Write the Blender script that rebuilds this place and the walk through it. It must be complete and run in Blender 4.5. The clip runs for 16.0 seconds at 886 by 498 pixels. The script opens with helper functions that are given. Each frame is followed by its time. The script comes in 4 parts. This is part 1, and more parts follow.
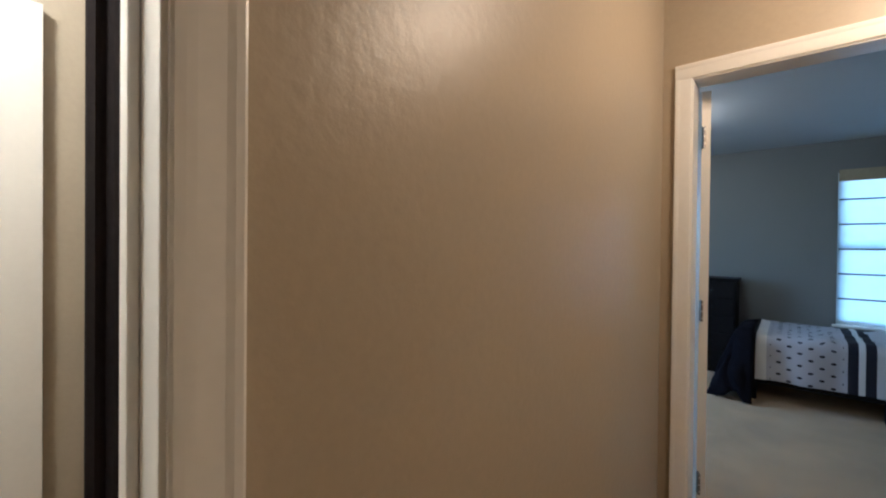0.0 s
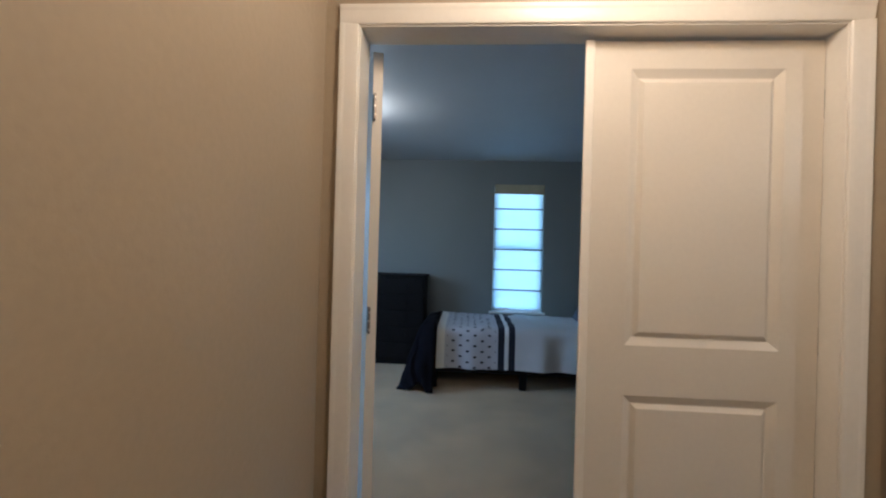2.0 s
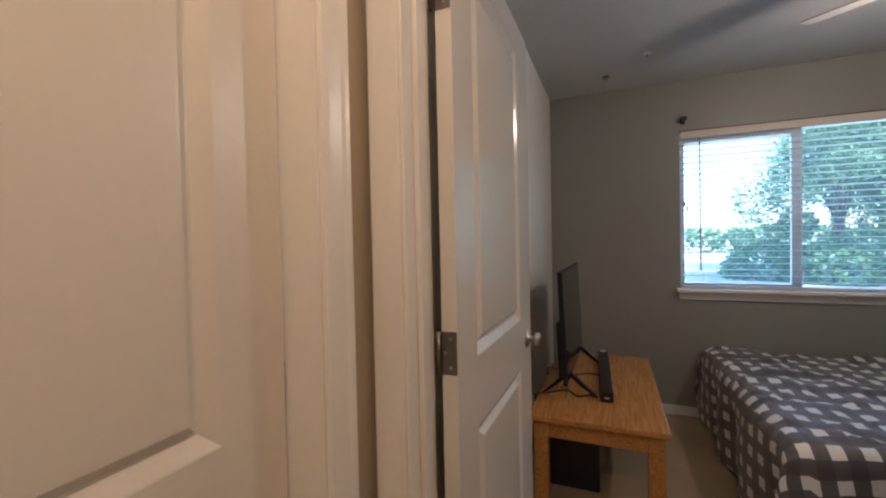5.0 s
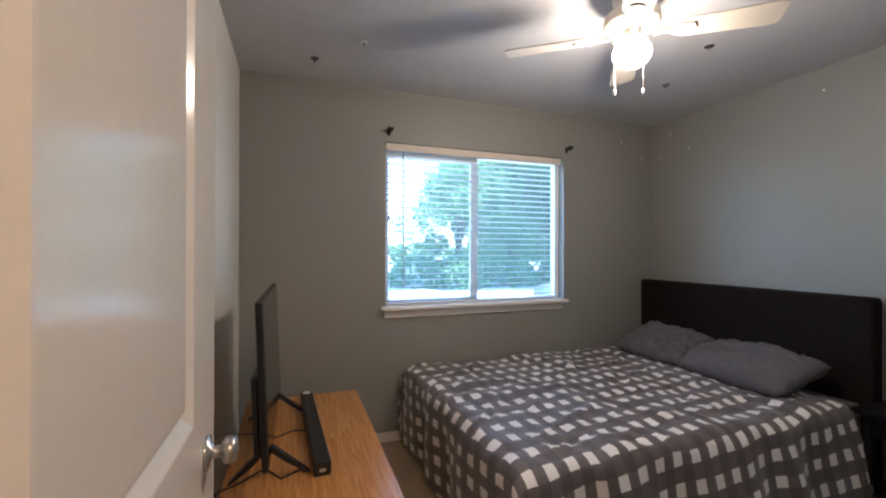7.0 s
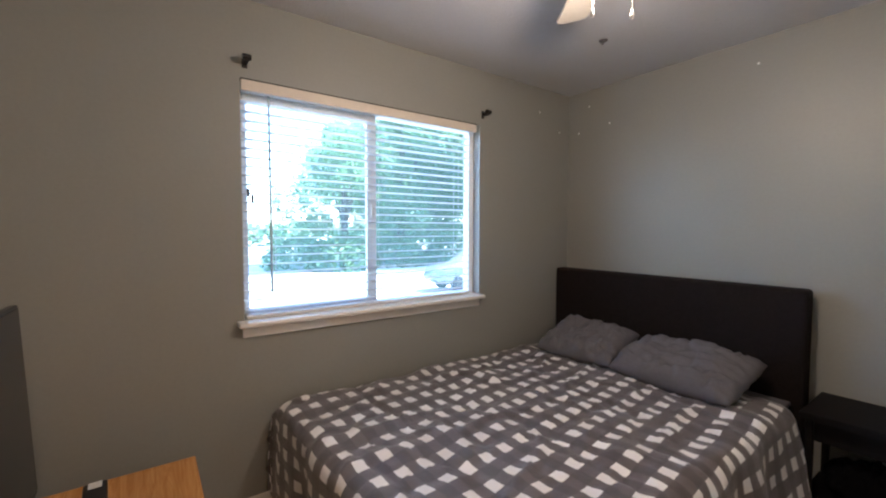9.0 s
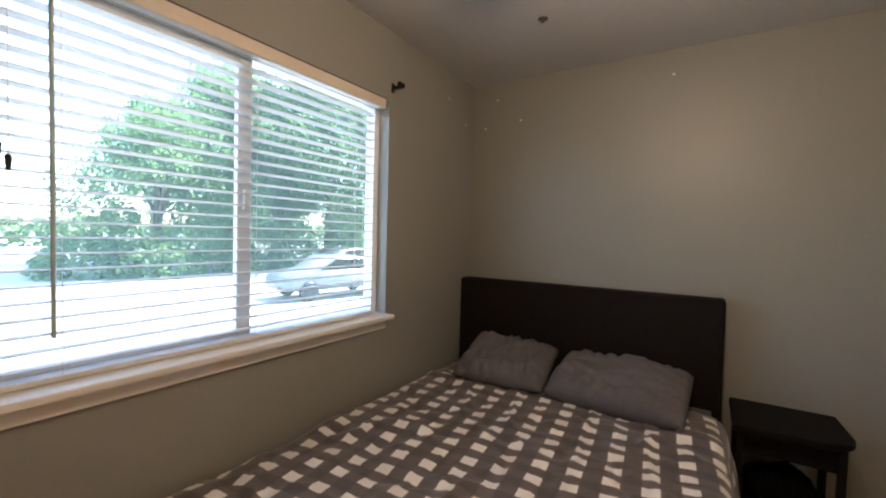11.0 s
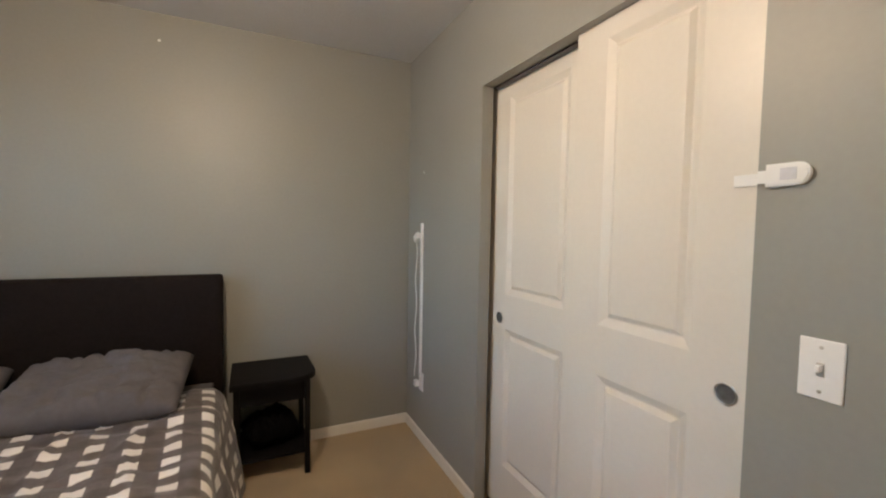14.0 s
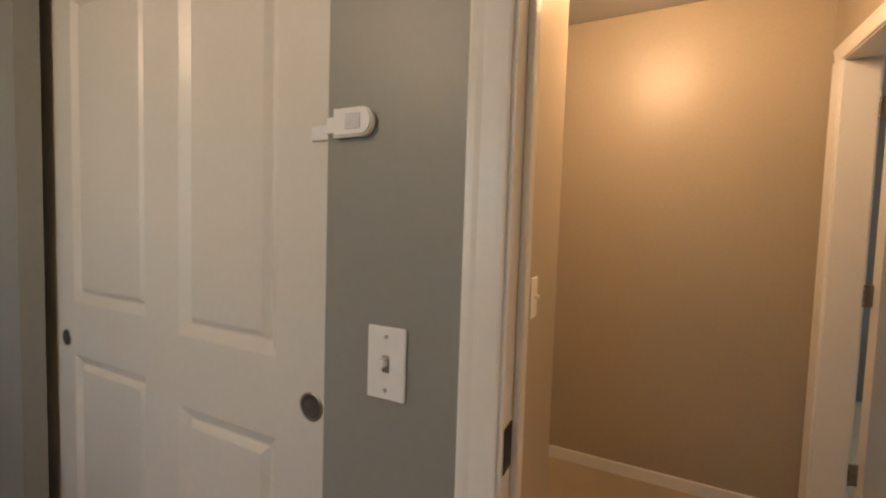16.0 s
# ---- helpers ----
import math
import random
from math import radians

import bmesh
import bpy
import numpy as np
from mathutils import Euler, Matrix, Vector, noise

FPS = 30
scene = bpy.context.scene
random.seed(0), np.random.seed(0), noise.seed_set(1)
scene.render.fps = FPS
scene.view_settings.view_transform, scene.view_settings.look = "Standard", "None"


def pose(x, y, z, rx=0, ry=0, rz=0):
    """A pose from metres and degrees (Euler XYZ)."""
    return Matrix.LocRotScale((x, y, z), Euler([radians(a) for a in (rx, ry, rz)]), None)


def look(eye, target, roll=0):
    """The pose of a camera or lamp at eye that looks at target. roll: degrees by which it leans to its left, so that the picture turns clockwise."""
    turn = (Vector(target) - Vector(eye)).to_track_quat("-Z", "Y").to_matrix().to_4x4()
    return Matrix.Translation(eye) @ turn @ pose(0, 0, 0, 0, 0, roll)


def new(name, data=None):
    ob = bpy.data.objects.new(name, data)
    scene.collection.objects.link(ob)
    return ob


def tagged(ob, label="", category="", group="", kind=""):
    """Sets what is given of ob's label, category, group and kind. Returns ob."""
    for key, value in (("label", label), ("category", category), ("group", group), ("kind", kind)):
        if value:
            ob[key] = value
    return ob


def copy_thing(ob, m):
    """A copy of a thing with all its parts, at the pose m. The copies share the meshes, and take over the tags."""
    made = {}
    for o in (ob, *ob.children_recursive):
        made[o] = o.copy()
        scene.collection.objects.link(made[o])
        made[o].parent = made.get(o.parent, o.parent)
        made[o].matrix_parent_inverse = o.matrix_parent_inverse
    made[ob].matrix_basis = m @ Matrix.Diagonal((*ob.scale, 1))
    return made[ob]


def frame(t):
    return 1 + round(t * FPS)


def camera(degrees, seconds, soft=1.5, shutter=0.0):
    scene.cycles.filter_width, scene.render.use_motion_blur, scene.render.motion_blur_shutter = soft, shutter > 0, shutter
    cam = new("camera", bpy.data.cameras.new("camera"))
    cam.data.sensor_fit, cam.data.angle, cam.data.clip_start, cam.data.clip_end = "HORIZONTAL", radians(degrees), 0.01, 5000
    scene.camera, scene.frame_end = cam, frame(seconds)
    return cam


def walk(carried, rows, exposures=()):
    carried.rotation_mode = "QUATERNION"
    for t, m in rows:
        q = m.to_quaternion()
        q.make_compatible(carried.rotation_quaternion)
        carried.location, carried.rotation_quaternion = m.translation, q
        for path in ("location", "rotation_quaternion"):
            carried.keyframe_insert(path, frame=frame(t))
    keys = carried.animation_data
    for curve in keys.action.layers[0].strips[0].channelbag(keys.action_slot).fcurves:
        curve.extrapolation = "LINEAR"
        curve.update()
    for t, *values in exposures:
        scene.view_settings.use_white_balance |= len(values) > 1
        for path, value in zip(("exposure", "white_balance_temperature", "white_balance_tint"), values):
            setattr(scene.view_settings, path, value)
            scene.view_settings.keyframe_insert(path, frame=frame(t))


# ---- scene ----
cam = camera(94.4, 16.0, soft=2.1)
PATH = [
    (0, (0.084, -0.56, 1.354), (-1.214, 0.961, 1.336), 0.6),
    (0.5, (0.13, -0.425, 1.358), (-1.033, 1.202, 1.336), 0.9),
    (1, (0.133, -0.26, 1.355), (-0.784, 1.518, 1.348), 1.4),
    (1.5, (0.114, -0.083, 1.362), (-0.458, 1.833, 1.345), 1.9),
    (2, (0.131, 0.096, 1.339), (0.003, 2.092, 1.34), 1.6),
    (2.5, (0.179, 0.304, 1.328), (0.394, 2.293, 1.316), 0.8),
    (3, (0.229, 0.501, 1.325), (0.807, 2.415, 1.313), 0.4),
    (3.5, (0.277, 0.687, 1.335), (1.338, 2.382, 1.356), 1.2),
    (4, (0.397, 0.811, 1.349), (1.854, 2.181, 1.345), 0.1),
    (4.5, (0.562, 0.901, 1.326), (2.219, 2.02, 1.293), -1.3),
    (5, (0.729, 0.974, 1.315), (2.576, 1.74, 1.276), -1.2),
    (5.2, (0.783, 1.009, 1.325), (2.693, 1.601, 1.29), -0.4),
    (7.3, (1.438, 1.118, 1.323), (3.25, 0.273, 1.31), -0.1),
    (7.5, (1.487, 1.099, 1.354), (3.253, 0.16, 1.325), -0.1),
    (8, (1.624, 1.015, 1.358), (3.333, -0.023, 1.322), -0.2),
    (8.5, (1.823, 0.95, 1.375), (3.482, -0.165, 1.302), -0.2),
    (10.8, (2.673, 0.739, 1.334), (3.886, -0.85, 1.271), 1.5),
    (11, (2.715, 0.751, 1.362), (3.79, -0.934, 1.296), 1.5),
    (11.5, (2.748, 0.761, 1.376), (3.412, -1.124, 1.318), 1.4),
    (12, (2.723, 0.759, 1.377), (3.088, -1.206, 1.306), 0.7),
    (12.5, (2.672, 0.749, 1.366), (2.755, -1.248, 1.284), 0.9),
    (13, (2.605, 0.731, 1.363), (2.353, -1.251, 1.271), 1.2),
    (13.5, (2.534, 0.732, 1.352), (1.968, -1.184, 1.259), 1.1),
    (13.7, (2.504, 0.734, 1.346), (1.831, -1.147, 1.249), 1.2),
    (14, (2.474, 0.726, 1.348), (1.625, -1.082, 1.245), 1.0),
    (14.5, (2.403, 0.714, 1.338), (1.287, -0.942, 1.229), 1.2),
    (15, (2.308, 0.71, 1.324), (0.951, -0.756, 1.215), 1.2),
    (15.5, (2.177, 0.703, 1.317), (0.588, -0.506, 1.203), 1.2),
    (15.8, (2.129, 0.682, 1.336), (0.401, -0.315, 1.199), 1.5),
    (16, (2.029, 0.689, 1.307), (0.233, -0.186, 1.201), 1.8),
]
EXPOSURES = [(0, 3.08, 4700, 5), (0.8, 3.0, 4600, 5), (1.5, 2.94, 4600, 4), (2.5, 2.97, 4750, 5), (3.2, 3.12, 5100, 7), (3.6, 3.15, 5200, 8), (4.2, 2.72, 5500, 12), (5.2, 2.8, 5000, 12), (7.3, 3.5, 5000, 12), (8.5, 3.62, 5100, 14), (11, 3.22, 6250, 16), (11.6, 3.27, 6900, 29), (12, 3.34, 7900, 40), (12.4, 3.46, 7400, 40), (13, 3.95, 6400, 16), (13.5, 3.95, 6100, 12), (14.2, 3.75, 6000, 11), (15, 3.4, 6200, 11), (16, 3.1, 6500, 14)]
walk(cam, [(t, look(eye, target, roll)) for t, eye, target, roll in PATH], EXPOSURES)

# ---- world, sun, lamps ----
world = bpy.data.worlds.new("world")
scene.world = world
world.use_nodes = True
wn = world.node_tree.nodes
sky = wn.new("ShaderNodeTexSky")
sky.sky_type, sky.sun_disc = "NISHITA", False
sky.sun_elevation, sky.sun_rotation, sky.dust_density, sky.air_density = radians(54), radians(190), 1.2, 1.0
world.node_tree.links.new(sky.outputs[0], wn["Background"].inputs[0])
wn["Background"].inputs[1].default_value = 0.15


def lamp(name, kind, energy, color, m, size=0.1):
    data = bpy.data.lights.new(name, kind)
    data.energy, data.color = energy, color
    if kind == "SUN":
        data.angle = size
    elif kind == "POINT":
        data.shadow_soft_size = size
    ob = new(name, data)
    ob.matrix_world = m
    return ob


lamp("sun", "SUN", 2.4, (1, 0.96, 0.9), look((-1.27, -7.2, 10), (0, 0, 0)), radians(0.6))
WARM = (1.0, 0.80, 0.58)
FAN = (2.755, -0.268)
HALL_LAMP = (0.48, 0.76)
DOME = (-0.78, 3.22)


# ---- materials ----
def material(name, color, rough=0.6, vary=0.12, scale=6.0, bump=0.0, bump_scale=90.0, metal=0.0, sheen=0.0, fine=60.0, spec=0.5):
    m = bpy.data.materials.new(name)
    m.use_nodes = True
    n, l = m.node_tree.nodes, m.node_tree.links
    b = n["Principled BSDF"]
    b.inputs["Roughness"].default_value, b.inputs["Metallic"].default_value = rough, metal
    b.inputs["Sheen Weight"].default_value, b.inputs["Specular IOR Level"].default_value = sheen, spec
    tc = n.new("ShaderNodeTexCoord")
    big, small = n.new("ShaderNodeTexNoise"), n.new("ShaderNodeTexNoise")
    big.inputs["Scale"].default_value, small.inputs["Scale"].default_value = scale, fine
    big.inputs["Detail"].default_value = small.inputs["Detail"].default_value = 4
    add = n.new("ShaderNodeMath")
    add.operation = "ADD"
    ramp = n.new("ShaderNodeMapRange")
    ramp.inputs["From Min"].default_value, ramp.inputs["From Max"].default_value = 0.6, 1.4
    ramp.inputs["To Min"].default_value, ramp.inputs["To Max"].default_value = 1 - vary, 1 + vary
    mul = n.new("ShaderNodeVectorMath")
    mul.operation = "SCALE"
    mul.inputs[0].default_value = color
    for t in (big, small):
        l.new(tc.outputs["Object"], t.inputs["Vector"])
    l.new(big.outputs["Fac"], add.inputs[0])
    l.new(small.outputs["Fac"], add.inputs[1])
    l.new(add.outputs[0], ramp.inputs["Value"])
    l.new(ramp.outputs[0], mul.inputs["Scale"])
    l.new(mul.outputs[0], b.inputs["Base Color"])
    if bump:
        t, bp = n.new("ShaderNodeTexNoise"), n.new("ShaderNodeBump")
        t.inputs["Scale"].default_value, t.inputs["Detail"].default_value = bump_scale, 3
        bp.inputs["Strength"].default_value, bp.inputs["Distance"].default_value = bump, 0.01
        l.new(tc.outputs["Object"], t.inputs["Vector"])
        l.new(t.outputs["Fac"], bp.inputs["Height"])
        l.new(bp.outputs[0], b.inputs["Normal"])
    return m


def glow(name, color, strength):
    m = bpy.data.materials.new(name)
    m.use_nodes = True
    b = m.node_tree.nodes["Principled BSDF"]
    b.inputs["Base Color"].default_value = (*color, 1)
    b.inputs["Emission Color"].default_value = (*color, 1)
    b.inputs["Emission Strength"].default_value = strength
    return m


def glass(name):
    m = bpy.data.materials.new(name)
    m.use_nodes = True
    b = m.node_tree.nodes["Principled BSDF"]
    b.inputs["Transmission Weight"].default_value, b.inputs["Roughness"].default_value, b.inputs["IOR"].default_value = 1, 0.0, 1.1
    b.inputs["Base Color"].default_value = (0.88, 0.965, 0.945, 1)
    # a pale translucent mix lays a slight glare haze over the view
    n, l = m.node_tree.nodes, m.node_tree.links
    haze, mix, haze_noise = n.new("ShaderNodeBsdfTranslucent"), n.new("ShaderNodeMixShader"), n.new("ShaderNodeTexNoise")
    haze.inputs["Color"].default_value = (0.55, 0.80, 0.72, 1)
    haze_noise.inputs["Scale"].default_value = 5
    amount = n.new("ShaderNodeMapRange")
    amount.inputs["To Min"].default_value, amount.inputs["To Max"].default_value = 0.03, 0.05
    l.new(haze_noise.outputs["Fac"], amount.inputs["Value"])
    l.new(amount.outputs[0], mix.inputs[0])
    l.new(b.outputs[0], mix.inputs[1])
    l.new(haze.outputs[0], mix.inputs[2])
    l.new(mix.outputs[0], n["Material Output"].inputs["Surface"])
    return m


def wood(name, light, dark, scale=2.0):
    m = material(name, light, 0.24, 0.08, 3, 0.02, 25)
    n, l = m.node_tree.nodes, m.node_tree.links
    tc, mp, w, ra = n.new("ShaderNodeTexCoord"), n.new("ShaderNodeMapping"), n.new("ShaderNodeTexNoise"), n.new("ShaderNodeValToRGB")
    mp.inputs["Scale"].default_value = (0.7 * scale, 8 * scale, 8 * scale)
    w.inputs["Scale"].default_value, w.inputs["Detail"].default_value, w.inputs["Distortion"].default_value = 2.0, 7, 2.2
    ra.color_ramp.elements[0].position, ra.color_ramp.elements[1].position = 0.3, 0.68
    ra.color_ramp.elements[0].color, ra.color_ramp.elements[1].color = (*dark, 1), (*light, 1)
    l.new(tc.outputs["Object"], mp.inputs[0])
    l.new(mp.outputs[0], w.inputs["Vector"])
    l.new(w.outputs["Fac"], ra.inputs[0])
    l.new(ra.outputs[0], n["Principled BSDF"].inputs["Base Color"])
    return m


def plaid(name, pitch=(0.120, 0.097), share=(0.46, 0.48)):
    """White squares where two sets of bands cross on a grey-brown cloth."""
    m = material(name, (0.1, 0.09, 0.09), 0.46, 0.1, 8, 0.2, 350, sheen=0.3)
    n, l = m.node_tree.nodes, m.node_tree.links
    uv, sep = n.new("ShaderNodeUVMap"), n.new("ShaderNodeSeparateXYZ")
    warp, mixv = n.new("ShaderNodeTexNoise"), n.new("ShaderNodeVectorMath")
    warp.inputs["Scale"].default_value = 14
    mixv.operation = "MULTIPLY_ADD"
    mixv.inputs[1].default_value = (0.006, 0.005, 0)
    l.new(uv.outputs[0], warp.inputs["Vector"])
    l.new(warp.outputs["Color"], mixv.inputs[0])
    l.new(uv.outputs[0], mixv.inputs[2])
    start = n.new("ShaderNodeVectorMath")
    start.operation = "SUBTRACT"
    start.inputs[1].default_value = (2.95 + 0.003 - share[0] * pitch[0] / 2, -0.708 + 0.0025 - share[1] * pitch[1] / 2, 0)
    l.new(mixv.outputs[0], start.inputs[0])
    l.new(start.outputs[0], sep.inputs[0])
    bands = []
    for axis, wide, lit in zip("XY", pitch, share):
        d, f, c = n.new("ShaderNodeMath"), n.new("ShaderNodeMath"), n.new("ShaderNodeMath")
        d.operation, f.operation, c.operation = "DIVIDE", "FRACT", "LESS_THAN"
        d.inputs[1].default_value, c.inputs[1].default_value = wide, lit
        l.new(sep.outputs[axis], d.inputs[0])
        l.new(d.outputs[0], f.inputs[0])
        l.new(f.outputs[0], c.inputs[0])
        bands.append(c)
    s, ra = n.new("ShaderNodeMath"), n.new("ShaderNodeValToRGB")
    s.operation = "ADD"
    l.new(bands[0].outputs[0], s.inputs[0])
    l.new(bands[1].outputs[0], s.inputs[1])
    h = n.new("ShaderNodeMath")
    h.operation = "MULTIPLY"
    h.inputs[1].default_value = 0.5
    l.new(s.outputs[0], h.inputs[0])
    e = ra.color_ramp.elements
    ra.color_ramp.interpolation = "CONSTANT"
    e[0].color, e[0].position = (0.088, 0.076, 0.079, 1), 0.0
    e[1].color, e[1].position = (0.128, 0.112, 0.115, 1), 0.3
    e.new(0.8).color = (0.88, 0.86, 0.84, 1)
    l.new(h.outputs[0], ra.inputs[0])
    l.new(ra.outputs[0], n["Principled BSDF"].inputs["Base Color"])
    return m


GREY_WALL = material("grey_green_wall_paint", (0.288, 0.288, 0.262), 0.44, 0.04, 2, 0.05, 55)
TAN_WALL = material("tan_wall_paint", (0.42, 0.352, 0.252), 0.38, 0.05, 2, 0.10, 42)
CREAM_WALL = material("pale_wall_paint", (0.80, 0.77, 0.69), 0.5, 0.04, 2, 0.05, 55)
# the grey wall paint, darkened for the low light in the back bedroom
DIM_GREY_WALL = material("dim_grey_wall_paint", (0.22, 0.225, 0.215), 0.5, 0.04, 2, 0.05, 55)
CEILING = material("ceiling_paint", (0.57, 0.57, 0.57), 0.8, 0.04, 3, 0.25, 90)
# white ceiling paint, greyed to carry the back bedroom's dimness
DIM_CEILING = material("back_room_ceiling_paint", (0.5, 0.51, 0.52), 0.6, 0.04, 3, 0.2, 90)
TRIM = material("trim_paint", (0.82, 0.795, 0.745), 0.30, 0.03, 4)
DOOR = material("door_paint", (0.71, 0.67, 0.60), 0.34, 0.03, 4, 0.025, 120)
DOOR_GLOSS = material("glossy_door_paint", (0.78, 0.75, 0.69), 0.18, 0.03, 4, 0.012, 120)
CARPET = material("carpet", (0.52, 0.385, 0.21), 0.95, 0.30, 2.6, 0.9, 420, sheen=0.3, fine=150)
STEEL = material("satin_nickel", (0.55, 0.53, 0.5), 0.28, 0.08, 20, 0, metal=1)
DARKSTEEL = material("worn_hinge_metal", (0.24, 0.225, 0.21), 0.42, 0.15, 40, 0, metal=1)
WHITE = material("white_plastic", (0.8, 0.8, 0.79), 0.35, 0.03, 10)
VINYL = material("white_vinyl", (0.86, 0.88, 0.88), 0.4, 0.03, 10)
SLAT = material("blind_slat_white", (0.76, 0.77, 0.76), 0.45, 0.04, 5)
sn, sk = SLAT.node_tree.nodes, SLAT.node_tree.links
st_, sm_ = sn.new("ShaderNodeBsdfTranslucent"), sn.new("ShaderNodeMixShader")
st_.inputs["Color"].default_value, sm_.inputs[0].default_value = (0.70, 0.72, 0.70, 1), 0.06
sk.new(sn["Principled BSDF"].outputs[0], sm_.inputs[1])
sk.new(st_.outputs[0], sm_.inputs[2])
sk.new(sm_.outputs[0], sn["Material Output"].inputs["Surface"])
VALANCE = material("blind_valance", (0.72, 0.64, 0.54), 0.5, 0.05, 6)
BLACK = material("black_plastic", (0.012, 0.012, 0.014), 0.35, 0.2, 20)
SCREEN = material("tv_screen", (0.012, 0.012, 0.014), 0.13, 0.05, 3)
ESPRESSO = material("black_brown_furniture", (0.006, 0.0055, 0.006), 0.6, 0.25, 12, spec=0.15)
UPHOLSTERY = material("dark_headboard_fabric", (0.014, 0.0105, 0.010), 0.95, 0.2, 30, 0.4, 500, spec=0.15)
PILLOW = material("grey_pillowcase", (0.125, 0.12, 0.128), 0.85, 0.10, 9, 0.12, 22, spec=0.25)
PINE = wood("honey_pine", (0.62, 0.31, 0.085), (0.43, 0.175, 0.036))
PLAID = plaid("plaid_comforter_cloth")
BRONZE = material("dark_bronze", (0.03, 0.027, 0.025), 0.4, 0.2, 20, 0, metal=0.6)
GLASS = glass("window_glass")
# darker than the rim's metal: the recess shade is put into this colour
CUP = material("shaded_pull_metal", (0.15, 0.145, 0.135), 0.5, 0.25, 30, 0, metal=0.7)


# ---- mesh helpers ----
def slab(bm, x0, y0, z0, x1, y1, z1, bevel=0.0, seg=2):
    r = bmesh.ops.create_cube(bm, size=1)
    vs = r["verts"]
    bmesh.ops.scale(bm, verts=vs, vec=(abs(x1 - x0), abs(y1 - y0), abs(z1 - z0)))
    bmesh.ops.translate(bm, verts=vs, vec=((x0 + x1) / 2, (y0 + y1) / 2, (z0 + z1) / 2))
    if bevel:
        es = list({e for v in vs for e in v.link_edges})
        bmesh.ops.bevel(bm, geom=es, offset=bevel, segments=seg, affect="EDGES", profile=0.5)
    return bm


def box(x0, y0, z0, x1, y1, z1, bevel=0.0, seg=2):
    return slab(bmesh.new(), x0, y0, z0, x1, y1, z1, bevel, seg)


def lathe(profile, seg=32, m=None):
    """A turned shape from (radius, height) pairs about z."""
    bm = bmesh.new()
    rings = []
    for r, z in profile:
        if r < 1e-5:
            rings.append([bm.verts.new((0, 0, z))])
        else:
            rings.append([bm.verts.new((r * math.cos(2 * math.pi * k / seg), r * math.sin(2 * math.pi * k / seg), z)) for k in range(seg)])
    for a, b in zip(rings, rings[1:]):
        for k in range(seg):
            j = (k + 1) % seg
            if len(a) == 1 and len(b) > 1:
                bm.faces.new((a[0], b[j], b[k]))
            elif len(b) == 1 and len(a) > 1:
                bm.faces.new((a[k], a[j], b[0]))
            elif len(a) > 1:
                bm.faces.new((a[k], a[j], b[j], b[k]))
    bmesh.ops.recalc_face_normals(bm, faces=bm.faces)
    if m is not None:
        bm.transform(m)
    return bm


def tube(points, r, seg=8):
    """A round bar along points."""
    bm = bmesh.new()
    pts = [Vector(p) for p in points]
    rings = []
    for i, p in enumerate(pts):
        d = (pts[min(i + 1, len(pts) - 1)] - pts[max(i - 1, 0)]).normalized()
        u = d.cross(Vector((0, 0, 1)) if abs(d.z) < 0.9 else Vector((1, 0, 0))).normalized()
        v = d.cross(u)
        rad = r[i] if isinstance(r, (list, tuple)) else r
        rings.append([bm.verts.new(p + rad * (math.cos(2 * math.pi * k / seg) * u + math.sin(2 * math.pi * k / seg) * v)) for k in range(seg)])
    for a, b in zip(rings, rings[1:]):
        for k in range(seg):
            bm.faces.new((a[k], a[(k + 1) % seg], b[(k + 1) % seg], b[k]))
    bm.faces.new(rings[0][::-1])
    bm.faces.new(rings[-1])
    bmesh.ops.recalc_face_normals(bm, faces=bm.faces)
    return bm


def outline(points, z0, z1, bevel=0.0):
    """A plate with that outline (x, y), from z0 to z1."""
    bm = bmesh.new()
    f = bm.faces.new([bm.verts.new((x, y, z0)) for x, y in points])
    r = bmesh.ops.extrude_face_region(bm, geom=[f])
    bmesh.ops.translate(bm, verts=[v for v in r["geom"] if isinstance(v, bmesh.types.BMVert)], vec=(0, 0, z1 - z0))
    bmesh.ops.recalc_face_normals(bm, faces=bm.faces)
    if bevel:
        es = [e for e in bm.edges if abs(e.verts[0].co.z - e.verts[1].co.z) < 1e-6]
        bmesh.ops.bevel(bm, geom=es, offset=bevel, segments=2, affect="EDGES")
    return bm


def solid(name, bm, mat, smooth=False):
    me = bpy.data.meshes.new(name)
    bm.to_mesh(me)
    bm.free()
    me.materials.append(mat)
    if smooth:
        me.polygons.foreach_set("use_smooth", [True] * len(me.polygons))
    return new(name, me)


def thing(name, label, category, m=None, group="", kind=""):
    ob = new(name)
    ob.empty_display_size = 0.1
    if m is not None:
        ob.matrix_world = m
    return tagged(ob, label, category, group, kind)


def part(name, bm, mat, parent, label="", smooth=False):
    ob = solid(name, bm, mat, smooth)
    ob.parent = parent
    if label:
        ob["label"] = label
    return ob


def piece(name, bm, mat, label, category="", kind="", smooth=False, group=""):
    return tagged(solid(name, bm, mat, smooth), label, category, group, kind)


